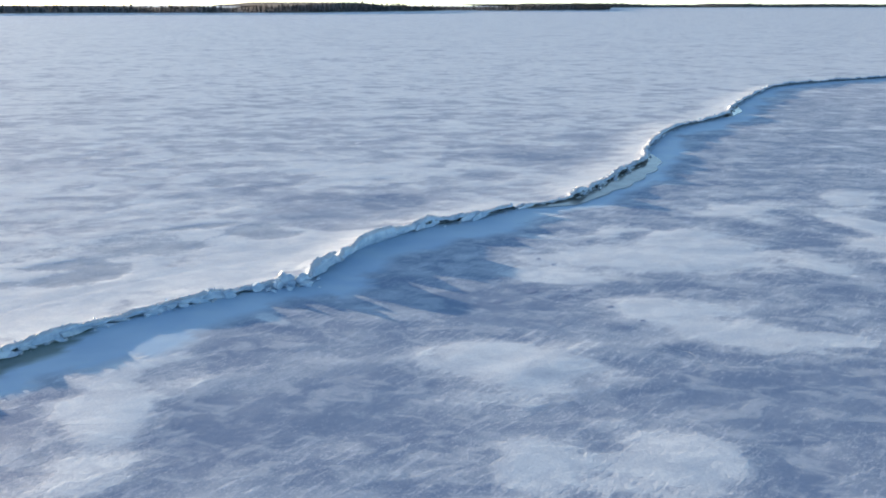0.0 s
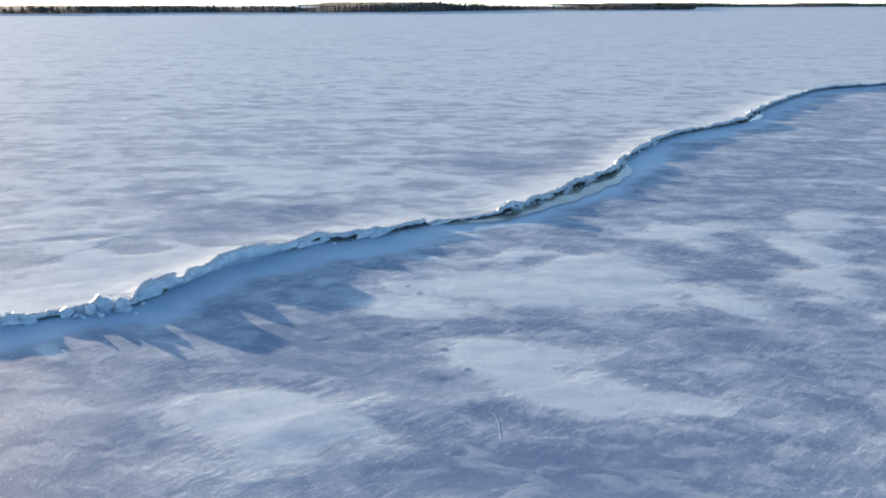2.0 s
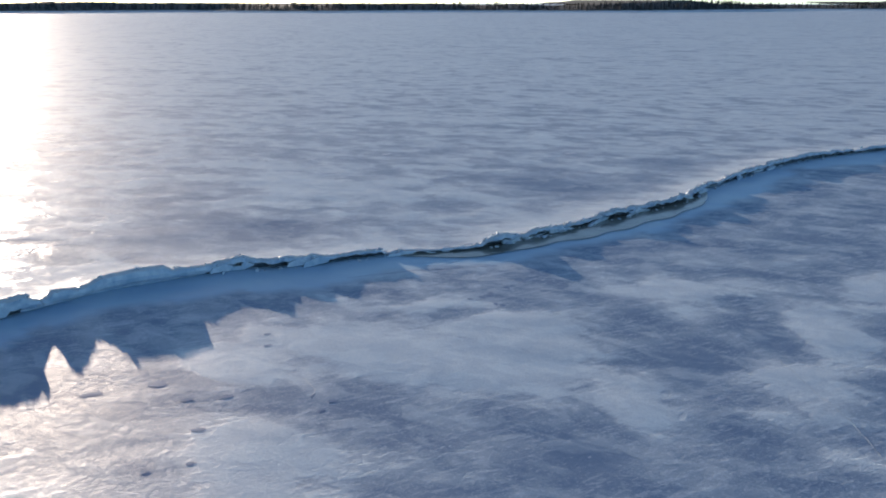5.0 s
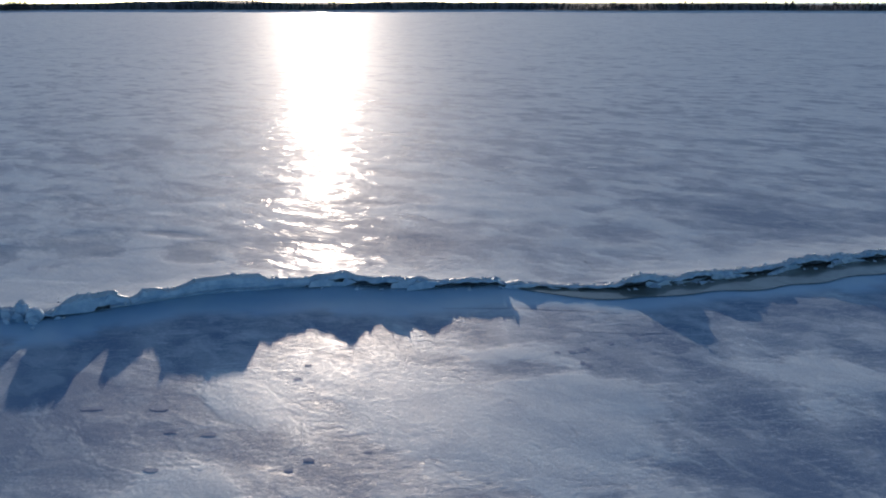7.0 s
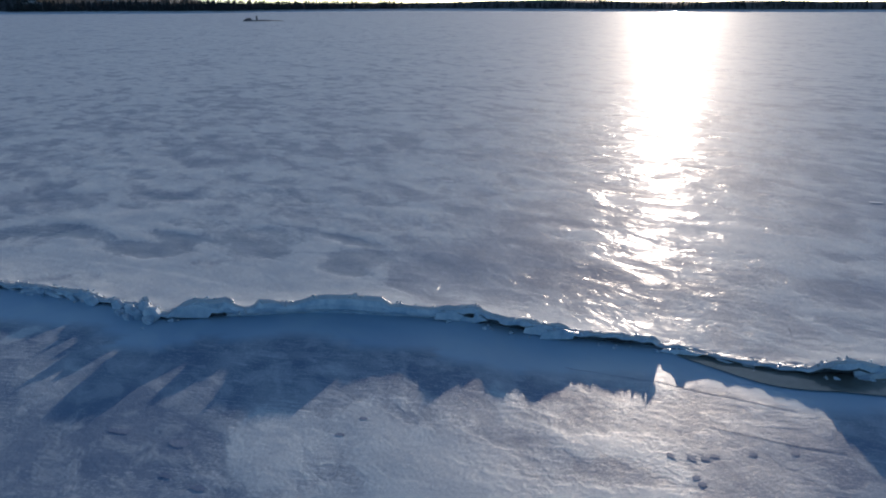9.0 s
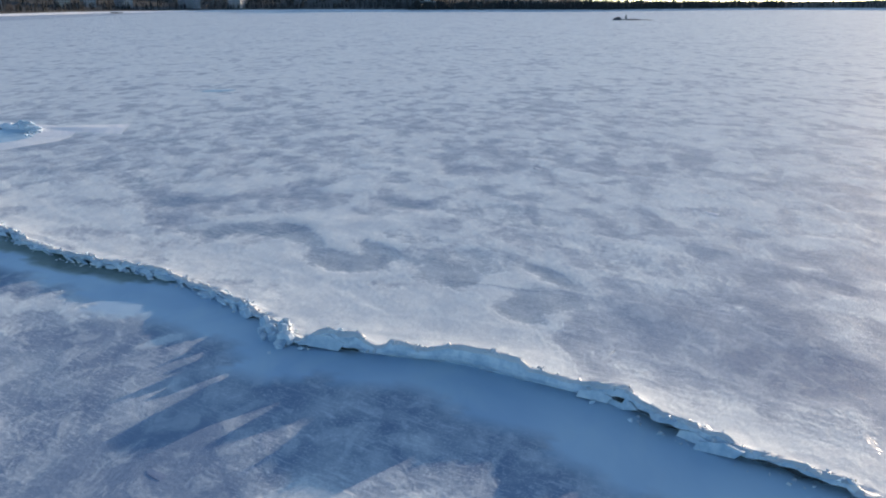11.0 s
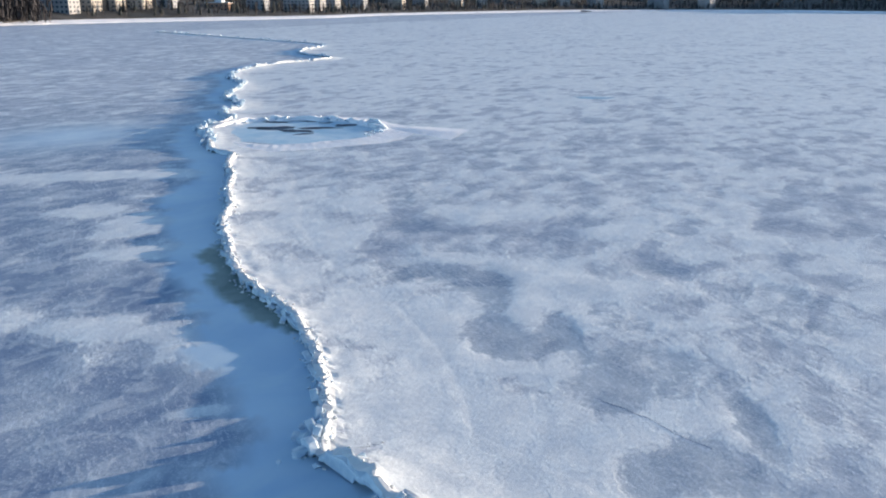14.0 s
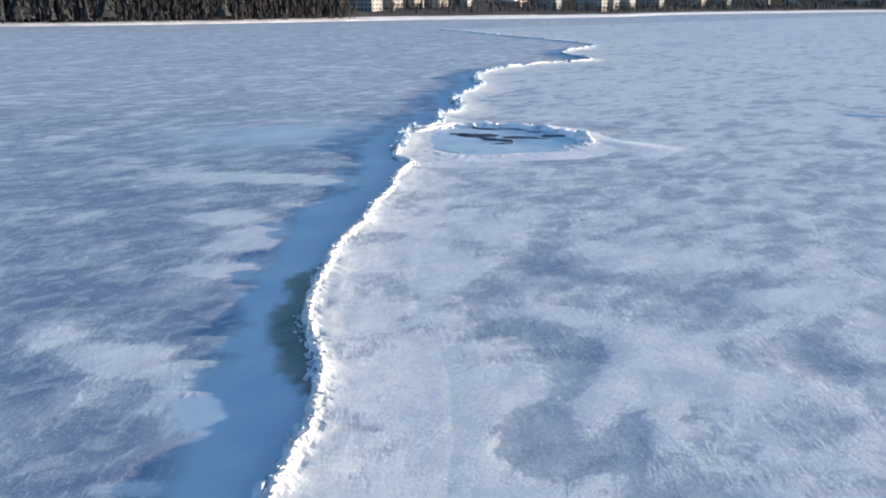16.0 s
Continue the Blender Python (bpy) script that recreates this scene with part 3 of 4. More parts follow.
def ridge():
    root = tagged(new("ice_ridge"), "long broken pressure ridge of blue-white ice plates and packed snow", "ice ridge")
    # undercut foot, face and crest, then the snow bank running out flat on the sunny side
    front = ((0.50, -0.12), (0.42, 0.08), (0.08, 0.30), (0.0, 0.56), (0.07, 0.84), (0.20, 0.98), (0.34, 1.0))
    back = (0.15, 0.35, 0.6, 0.9, 1.2, 1.5, 1.8, 2.1, 2.5, 2.9, 3.3, 3.8, 4.3, 4.8, 5.3, 5.8)
    verts, faces, m, depth = [], [], len(front) + len(back), []
    for i, s in enumerate(ALONG):
        p, q, h = LINE[i], SUNNY[i], HEIGHT[i]
        calm = SLAB_A < s < SLAB_B
        far = 1.0 if NEAR_A < s < NEAR_B else 1.25 if s > FAR_WEST else 0.45
        spread = min(1.0, 0.8 + 0.25 * wave(s, 31, 6.0))
        for j, (o, z) in enumerate(front):
            jag = 0.0
            if 0 < j and not calm:
                jag = 0.15 * wave(s + j * 3.1, 40 + j, 0.6) + 0.12 * wave(s, 33, 2.3)
            elif 0 < j:
                jag = 0.04 * wave(s, 33, 1.2)
            lift = 0.07 * wave(s * 1.3 + j, 50 + j, 0.5) * (0.4 if calm else 1.0) if 2 < j < 6 else 0.0
            verts.append((p[0] + q[0] * (o + jag), p[1] + q[1] * (o + jag), z * h * far + lift * min(1.0, h * 2)))
            depth.append(0.0)
        for j, o in enumerate(back):
            mean = MEAN[i] + (h - MEAN[i]) * max(0.0, 0.8 - 0.3 * j)
            rough = (0.06 * wave(s * 1.3 + j, 60 + j, 0.5) + 0.05 * wave(s + j * 0.4, 70, 1.4)) * math.exp(-o / 0.7) * (0.5 if calm else 1.0)
            slope = 0.5 * math.exp(-o / 0.12) + 0.5 * max(0.0, 1 - o / (6.3 * spread))**2
            # low welts where the lifted sheet has cracked along the ridge
            welt = noise.noise((s / 4.5, o * 1.3, 8.0)) * 0.6 + noise.noise((s / 1.1, o * 2.2, 3.0)) * 0.3
            z = mean * far * slope + rough + 0.07 * welt * min(1.0, o / 0.6) * max(0.0, 1 - o / 5.0)
            verts.append((p[0] + q[0] * (0.34 + o), p[1] + q[1] * (0.34 + o), z))
            depth.append(0.34 + o)
    for i in range(len(ALONG) - 1):
        for j in range(m - 1):
            a = i * m + j
            faces.append((a, a + 1, a + m + 1, a + m))
    places = np.array(verts)
    cov = cover(places[:, 0], places[:, 1], np.array(depth))
    sink = np.clip(np.array(depth) / 2.0, 0, 1) * (np.clip(cov[0], -1, 1) * 0.03 - cov[1] * 0.035 - 0.022)
    places[:, 2] += sink - np.where(np.array(depth) > 6.0, 0.03, 0.0)
    verts = places.tolist()
    me = mesh_of("snow_bank", verts, faces, [BANK, PLATE, LAKE, DARK_FOOT])
    # lowest face rows take the near-black material, one row more east of the slab
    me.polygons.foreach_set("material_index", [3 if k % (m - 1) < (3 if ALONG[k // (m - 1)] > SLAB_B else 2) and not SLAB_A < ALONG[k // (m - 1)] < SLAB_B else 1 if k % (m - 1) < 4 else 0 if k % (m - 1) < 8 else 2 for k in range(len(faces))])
    me.polygons.foreach_set("use_smooth", [k % (m - 1) > 8 for k in range(len(faces))])
    for name, values in zip(("drift", "bare"), cov):
        at = me.attributes.new(name, "FLOAT", "POINT")
        at.data.foreach_set("value", values.astype(np.float32))
    me.flip_normals()
    bank = new("snow_bank", me)
    bank.parent = root
    tagged(bank, "wind-packed snow bank sloping off the crest")
    rng = random.Random(23)
    plates, lumps = pieces()
    s = NEAR_A
    while s < NEAR_B:
        k = int(np.searchsorted(ALONG, s))
        size = rng.uniform(0.7, 2.3)
        if not SLAB_A - 0.3 < s < SLAB_B and rng.random() < (0.9 if s < SLAB_A else 0.5):
            p, q, t, h = LINE[k], SUNNY[k], TANGENT[k], HEIGHT[k]
            o = rng.uniform(-0.14, 0.16)
            turn = math.degrees(math.atan2(t[1], t[0])) + rng.gauss(0, 9)
            tall = h * rng.uniform(0.55, 0.92)
            at = pose(p[0] + q[0] * o, p[1] + q[1] * o, -0.06, rng.gauss(-6, 16), rng.gauss(0, 9), turn)
            child("ice_plate", rng.choice(plates), root, at @ Matrix.Diagonal((size * 1.15, rng.uniform(0.14, 0.32), tall, 1)))
        s += size * rng.uniform(0.55, 1.0)
    # the tall upended plates and the round boulder at the slab's west end
    for x, y, size, thick, tall, lean, turn in ((-8.3, 49.2, 0.9, 0.35, 0.75, 8, 60), (-9.0, 48.9, 0.8, 0.3, 0.85, -12, 20), (-9.6, 48.4, 0.7, 0.3, 0.6, 15, 50),
                                                (-8.8, 48.6, 0.6, 0.45, 0.42, 4, 95), (-10.6, 47.9, 0.9, 0.3, 0.55, -8, 35), (-12.0, 46.8, 0.8, 0.35, 0.5, 10, 40)):
        child("ice_plate", rng.choice(plates), root, pose(x, y, -0.06, lean, 0.5 * lean, turn) @ Matrix.Diagonal((size, thick, tall, 1)))
    for x, y, b in ((-7.9, 49.0, 0.55), (-8.9, 48.1, 0.4), (-9.7, 47.8, 0.3), (-7.2, 48.6, 0.2)):
        child("ice_block", rng.choice(lumps), root, pose(x, y, -0.08, 10, 5, 40 * b) @ Matrix.Diagonal((b * 1.3, b, b, 1)))
    for _ in range(290):
        s = rng.uniform(NEAR_A + 20, NEAR_B - 15)
        if SLAB_A - 0.5 < s < SLAB_B + 0.5:
            continue
        k = int(np.searchsorted(ALONG, s))
        p, q, h = LINE[k], SUNNY[k], HEIGHT[k]
        top = rng.random() < 0.7
        o, z = (rng.uniform(0.05, 0.6), h * 0.78) if top else (rng.uniform(-0.45, -0.05), -0.04)
        b = min(rng.uniform(0.10, 0.26), 0.04 + 0.35 * h) if top else abs(rng.gauss(0, 0.16)) + 0.10
        child("ice_block", rng.choice(lumps), root, pose(p[0] + q[0] * o, p[1] + q[1] * o, z, rng.gauss(0, 18), rng.gauss(0, 18), rng.uniform(0, 360))
              @ Matrix.Diagonal((b * rng.uniform(1.1, 2.4), b * rng.uniform(0.8, 1.4), b * rng.uniform(0.5, 1.0), 1)))
    # small crumbs along the crest and the foot, joined
    v, f = [], []
    for _ in range(1700):
        s = rng.uniform(NEAR_A - 30, NEAR_B + 20)
        k = int(np.searchsorted(ALONG, s))
        calm = SLAB_A < s < SLAB_B
        p, q, h = LINE[k], SUNNY[k], HEIGHT[k]
        if rng.random() < (0.97 if calm else 0.75):
            o, z = rng.gauss(0.30, 0.16), h * 0.93
            z *= 1 - max(0.0, abs(o - 0.3) - 0.1) * 1.2
        else:
            o, z = rng.uniform(-0.5, 0.1), 0.0
        b = min(0.04 + 0.28 * rng.random()**2.5, 0.03 + 0.3 * h)
        mm = pose(p[0] + q[0] * o, p[1] + q[1] * o, z - b * 0.3, rng.gauss(0, 30), rng.gauss(0, 30), rng.uniform(0, 360)) @ Matrix.Diagonal((b * 1.5, b, b, 1))
        src = rng.choice(lumps)
        base = len(v)
        v += [mm @ w.co for w in src.vertices]
        f += [tuple(base + i for i in pl.vertices) for pl in src.polygons]
    crumbs = new("crumbled_ice", mesh_of("crumbled_ice", v, f, [BANK]))
    crumbs.parent = root
    tagged(crumbs, "small snowy crumbs of ice", kind="stuff")
    # farther rubble, joined
    v, f = [], []
    for _ in range(700):
        s = rng.choice((rng.uniform(0, NEAR_A), rng.uniform(NEAR_A - 120, NEAR_A), rng.uniform(NEAR_B, ALONG[-1] - 60)))
        k = min(int(np.searchsorted(ALONG, max(s, 0))), len(ALONG) - 1)
        p, q, h = LINE[k], SUNNY[k], HEIGHT[k]
        o, b = rng.uniform(-0.5, 0.9), rng.uniform(0.25, 0.8) * (0.45 if s > NEAR_B else 1.0)
        mm = pose(p[0] + q[0] * o, p[1] + q[1] * o, h * 0.7 if o > 0 else 0, rng.gauss(0, 20), rng.gauss(0, 20), rng.uniform(0, 360)) @ Matrix.Diagonal((b * 1.4, b, b, 1))
        src = rng.choice(lumps)
        base = len(v)
        v += [mm @ w.co for w in src.vertices]
        f += [tuple(base + i for i in pl.vertices) for pl in src.polygons]
    rub = new("ice_rubble", mesh_of("ice_rubble", v, f, [PLATE]))
    rub.parent = root
    tagged(rub, "loose broken ice rubble", kind="stuff")
    return plates, lumps


PLATES, LUMPS = ridge()


# ---- melt pools at the foot of the ridge ----
def pool(name, mat, label, start, stop, wide, z, seed, inner=0.0):
    """A still sheet of water along the shaded foot between two places of the line."""
    a, b = along_at(*start), along_at(*stop)
    ks = [k for k in range(len(ALONG)) if a <= ALONG[k] <= b][::2]
    v, f = [], []
    for n, k in enumerate(ks):
        t = n / (len(ks) - 1)
        w = wide * math.sin(math.pi * min(max(t, 0.0), 1.0))**0.55 * (1 + 0.18 * wave(ALONG[k], seed, 3.0)) + 0.02
        p, q = LINE[k], SUNNY[k]
        for o in (inner + 0.35, inner - w * 0.35, inner - w * 0.7, inner - w):
            v.append((p[0] + q[0] * o, p[1] + q[1] * o, z))
    for n in range(len(ks) - 1):
        for j in range(3):
            c = n * 4 + j
            f.append((c, c + 1, c + 5, c + 4))
    me = mesh_of(name, v, f, [mat])
    me.flip_normals()
    tagged(new(name, me), label, "melt pool", "melt pools", kind="structure")


pool("water_pool_1", MELT, "murky green melt pool under the ridge face", (6.4, 69.2), (22.5, 96), 2.3, 0.016, 61)
pool("water_pool_2", MELT, "narrow melt pool under the ridge face", (41, 128), (47, 142), 1.4, 0.016, 65)


def blot(name, mat, x, y, a, b, turn, z, seed, label, category, group="", kind="structure", n=22, lies=False):
    """A flat irregular patch lying on the ice."""
    v = [(0, 0, 0)]
    for j in range(n):
        t = 2 * math.pi * j / n
        r = 1 + 0.5 * noise.noise((math.cos(t) * 1.3, math.sin(t) * 1.3, seed * 3.7)) + 0.3 * noise.noise((math.cos(t) * 4, math.sin(t) * 4, seed))
        v.append((a * r * math.cos(t), b * r * math.sin(t), 0))
    if lies:
        m = pose(x, y, 0, 0, 0, turn)
        v = [(px, py, ground_at(*(m @ Vector((px, py, 0))).xy) + 0.012 - z) for px, py, _ in v]
    ob = new(name, mesh_of(name, v, [(0, j + 1, (j + 1) % n + 1) for j in range(n)], [mat]))
    ob.matrix_basis = pose(x, y, z, 0, 0, turn)
    return tagged(ob, label, category, group, kind)


# bare hollows melted into the snow crust
HOLLOWS = [(5.1, 48.1, 0.42, 0.26), (3.1, 46.3, 0.45, 0.2), (7.1, 47.3, 0.26, 0.16), (9.1, 45.3, 0.26, 0.17),
           (8.4, 48.1, 0.28, 0.14), (9.3, 42.1, 0.18, 0.12), (10.4, 43.1, 0.22, 0.1), (12.6, 49.3, 0.2, 0.14), (13.7, 51.1, 0.16, 0.1),
           (12.6, 48.4, 0.16, 0.1), (7.0, 53.4, 0.2, 0.1), (6.2, 54.6, 0.17, 0.1)]
for i, (hx, hy, ha, hb) in enumerate(HOLLOWS):
    blot("ice_hollow", HOLLOW, hx, hy, ha, hb, 38, 0.008, i, "dark bare hollow melted into the snow crust", "hollow", "hollows in the crust", lies=True)
# a line of old tracks by the ridge
TRACKS = [(13.5, 63.0), (14.0, 63.5), (14.2, 63.9), (14.2, 64.3), (14.7, 65.6), (15.3, 66.9), (15.0, 62.8), (15.4, 62.7)]
for i, (hx, hy) in enumerate(TRACKS):
    blot("old_track", HOLLOW, hx, hy, 0.17, 0.13, 20 * i, 0.008, i + 40, "old thawed footprint in the snow crust", "footprint", "line of tracks", n=14, lies=True)
blot("meltwater_spot", BLUE_ICE, -127.2, 22.2, 3.6, 1.7, 100, 0.012, 71, "small pale blue meltwater pond on the ice", "pond")


# ---- the round opening in the ice ----
def ring():
    root = tagged(new("ice_ring"), "round collapsed opening in the ice with a broken snowy rim", "ice ring")
    n, m = 150, 7
    cx, cy = -73.0, 0.8
    verts, faces = [], []
    for i in range(n):
        t = 2 * math.pi * i / n
        d = Vector((math.cos(t), math.sin(t)))
        far = max(0.0, d.dot(Vector((-0.9, -0.4))))
        r = 10.4 + 1.3 * noise.noise((d.x * 1.5, d.y * 1.5, 2.0)) + 0.4 * noise.noise((d.x * 9, d.y * 9, 4.0))
        h = (0.05 + 0.62 * min(1.0, far * 2.2)) * (0.75 + 0.5 * noise.noise((d.x * 6, d.y * 6, 7.0)))
        for o, z in ((-0.7, -0.1), (-0.35, 0.35), (-0.1, 0.95), (0.3, 1.0), (0.9, 0.55), (1.9, 0.2), (4.2, -0.06)):
            if o > 0.5 and d.dot(Vector((0.45, -0.89))) > 0.35:
                o = 0.5 + 0.1 * o
            verts.append((cx + d.x * (r + o), cy + d.y * (r + o), z * h + (0.05 * noise.noise((d.x * 30, d.y * 30, o)) if z > 0.3 else 0)))
    for i in range(n):
        for j in range(m - 1):
            faces.append((i * m + j, i * m + j + 1, (i + 1) % n * m + j + 1, (i + 1) % n * m + j))
    me = mesh_of("rim", verts, faces, [SHORE_SNOW])
    me.flip_normals()
    rim = new("rim", me)
    rim.parent = root
    rng = random.Random(31)
    for _ in range(70):
        t = rng.gauss(math.radians(205), math.radians(48))
        r = 10.4 + rng.uniform(-0.6, 0.8)
        b = rng.uniform(0.2, 0.6)
        child("ice_block", rng.choice(LUMPS), root, pose(cx + r * math.cos(t), cy + r * math.sin(t), 0.12, rng.gauss(0, 25), rng.gauss(0, 25), rng.uniform(0, 360)) @ Matrix.Diagonal((b * 1.5, b, b * 0.9, 1)))
    for dx, dy, size, tall in ((-6.9, 8.0, 2.6, 1.2), (-7.6, 7.1, 1.8, 1.45), (-5.6, 9.0, 2.2, 0.9), (-4.2, 9.9, 1.6, 0.5), (-8.6, 5.8, 1.2, 0.8)):
        child("ice_plate", rng.choice(PLATES), root, pose(cx + dx, cy + dy, -0.05, 20, 6, 130) @ Matrix.Diagonal((size, 0.3, tall, 1)))
    # a snow tail drifting off the raised corner
    tail = [(-80.5, 9.5), (-81.5, 12.5), (-81.4, 16.0), (-80.5, 20.5)]
    c = curve_through(tail, 0.5)
    v, f = [], []
    for i, p in enumerate(c):
        k = i / (len(c) - 1)
        for o, z in ((-2.2, -0.06), (-0.9, 0.12), (0.0, 0.24), (0.9, 0.14), (2.6, -0.06)):
            v.append((p[0] + o * (0.8 + k), p[1] + 0.3 * o, z * (1 - 0.75 * k) + 0.05 * wave(i * 0.5 + o, 77, 1.0) * (z > 0)))
    for i in range(len(c) - 1):
        f += [(5 * i + j, 5 * i + j + 1, 5 * i + j + 6, 5 * i + j + 5) for j in range(4)]
    me = mesh_of("snow_tail", v, f, [SHORE_SNOW], True)
    ob = new("snow_tail", me)
    ob.parent = root
    blot("slush_floor", SLUSH, cx, cy, 9.4, 9.2, 0, 0.008, 81, "pale blue slush inside the opening", "slush")


ring()
for i, (wx, wy, wa, wb) in enumerate(((-73.4, -4.6, 1.7, 0.7), (-74.4, -2.2, 2.4, 1.5), (-73.4, 1.2, 2.2, 1.2), (-76.6, 2.4, 2.6, 0.9), (-80.4, 4.0, 1.6, 0.8), (-78.5, -6.0, 1.6, 0.7), (-81.5, -4.0, 1.5, 0.6), (-71.6, 3.6, 1.2, 0.5))):
    blot("open_water", OPEN, wx, wy, wa, wb, 125 + 25 * math.sin(i * 2.1), 0.02, 90 + i, "dark open water in the ice opening", "water", "open leads")


rng = random.Random(41)
for i in range(9):
    t, r = rng.gauss(math.radians(205), 0.7), rng.uniform(7.6, 9.0)
    blot("open_water", OPEN, -73.0 + r * math.cos(t), 0.8 + r * math.sin(t), rng.uniform(0.3, 0.9), rng.uniform(0.2, 0.45), math.degrees(t) + 90, 0.022, 120 + i,
         "dark open water in the ice opening", "water", "open leads", n=14)


# ---- shores, woods and town ----
SHORE = [(2300, 3300), (1100, 3100), (520, 2700), (330, 1800), (200, 1690), (28, 1660), (-32, 1480), (-170, 1290), (-300, 1230), (-450, 1180), (-583, 1060), (-757, 1040),
         (-860, 900), (-915, 843), (-1080, 760), (-1257, 600), (-1200, 420), (-1148, 315), (-1190, 160), (-1207, 52), (-1330, -110), (-1150, -300),
         (-900, -372), (-748, -387), (-630, -372), (-509, -388), (-437, -404), (-364, -408), (-290, -412), (-219, -424), (-166, -441),
         (-60, -470), (80, -480), (300, -460)]
COAST = curve_through(SHORE, 9.0)
CT = np.gradient(COAST, axis=0)
CT /= np.linalg.norm(CT, axis=1)[:, None]
INLAND = np.stack([CT[:, 1], -CT[:, 0]], 1)
CS = np.r_[0, np.cumsum(np.hypot(*np.diff(COAST, axis=0).T))]


TOWN = CS[np.argmin(np.hypot(COAST[:, 0] + 1148, COAST[:, 1] - 315))]


def land_height(i, o):
    rise = 9.0 + 9.0 * noise.noise((CS[i] / 330, 3.0, 1.0)) + 3.0 * noise.noise((CS[i] / 70, 6.0, 1.0))
    town = min(max((CS[i] - TOWN) / 300.0, 0.0), 1.0)
    return 1.3 + rise * min(max(o, 0) / 90.0, 1.0) + 24.0 * town * min(max(o - 60, 0) / 200.0, 1.0)


def land():
    offs = (0, 3, 8, 14, 30, 60, 100, 180, 320)
    v, f, m = [], [], len(offs)
    for i, p in enumerate(COAST):
        edge = 2.5 * noise.noise((CS[i] / 14, 9.0, 2.0))
        for j, o in enumerate(offs):
            z = -0.3 if j == 0 else 0.7 + 0.5 * noise.noise((CS[i] / 9, 5.0, 1.0)) if j == 1 else land_height(i, o - 8)
            q = p + INLAND[i] * (o + edge)
            v.append((q[0], q[1], z))
    for i in range(len(COAST) - 1):
        for j in range(m - 1):
            a = i * m + j
            f.append((a, a + m, a + m + 1, a + 1))
    me = mesh_of("ground_shore", v, f, [SHORE_SNOW, LAND])
    me.polygons.foreach_set("material_index", [0 if (k % (m - 1)) < 3 else 1 for k in range(len(f))])
    me.flip_normals()
    tagged(new("ground_shore", me), "low wooded shore with a snowy edge around the lake", "shore", kind="structure")


land()


def add_tree(v, f, mi, rng, x, y, z, h, pine):
    """A tree: a tapered trunk, and either tiers of ragged boughs or a loose head of bare twigs."""
    def ring_of(cx, cy, cz, r, n=4):
        b = len(v)
        t0 = rng.uniform(0, 6)
        for j in range(n):
            t = t0 + 2 * math.pi * j / n
            k = r * rng.uniform(0.7, 1.25)
            v.append((cx + k * math.cos(t), cy + k * math.sin(t), cz))
        return b
    r = h * 0.014 + 0.05
    a = ring_of(x, y, z - 0.3, r, 3)
    b = ring_of(x + rng.uniform(-.3, .3), y + rng.uniform(-.3, .3), z + h * 0.9, r * 0.3, 3)
    for j in range(3):
        f.append((a + j, a + (j + 1) % 3, b + (j + 1) % 3, b + j))
        mi.append(0)
    n = 5 if pine else 6
    for k in range(n):
        if pine:
            w, lo = h * 0.17 * (1.1 - k / n), z + h * (0.12 + 0.8 * k / n)
            a = ring_of(x, y, lo, w, 6)
            v.append((x, y, lo + h * 0.32))
        else:
            lo, t, o = z + h * rng.uniform(0.12, 0.75), rng.uniform(0, 6.3), h * rng.uniform(0.01, 0.12)
            a = ring_of(x + o * math.cos(t), y + o * math.sin(t), lo, h * rng.uniform(0.02, 0.05), 5)
            v.append((x + 1.5 * o * math.cos(t), y + 1.5 * o * math.sin(t), lo + h * rng.uniform(0.16, 0.34)))
        m = len(v) - 1 - a
        for j in range(m):
            f.append((a + j, a + (j + 1) % m, a + m))
            mi.append(1 if pine else 2)


def woods(name, i0, i1, count, low, high, pines, label, deep=60.0, seed=1, first=9.0):
    rng = random.Random(seed)
    v, f, mi = [], [], []
    for _ in range(count):
        i = rng.randrange(i0, i1)
        o = first + deep * rng.random()**1.6
        p = COAST[i] + INLAND[i] * o + CT[i] * rng.uniform(-5, 5)
        add_tree(v, f, mi, rng, p[0], p[1], land_height(i, o - 8), rng.uniform(low, high), rng.random() < pines)
    me = mesh_of(name, v, f, [BARK, NEEDLE, TWIG])
    me.polygons.foreach_set("material_index", mi)
    tagged(new(name, me), label, "woods", kind="stuff")


def coast_at(x, y):
    return int(np.argmin(np.hypot(COAST[:, 0] - x, COAST[:, 1] - y)))


I1, I2, I3, I4 = coast_at(-1257, 600), coast_at(-1207, 52), coast_at(-420, -406), coast_at(-385, -408)
woods("island_woods", 0, I1, 6500, 5, 9, 0.5, "dark distant spruce woods on the islands", 70, 3)
woods("bay_woods", I1, I2, 2000, 5, 11, 0.6, "dark distant woods round the bay", 70, 4)
woods("town_trees", I2, I3, 1500, 5, 11, 0.3, "bare trees and spruces among the town's blocks", 80, 5, 20.0)
woods("hill_woods", I2, len(COAST) - 1, 3800, 9, 17, 0.7, "dark woods on the hill behind the town", 190, 9, 110.0)
woods("shore_woods", I4, len(COAST) - 1, 3600, 12, 25, 0.03, "tall bare birches and spruces along the near shore", 45, 6)


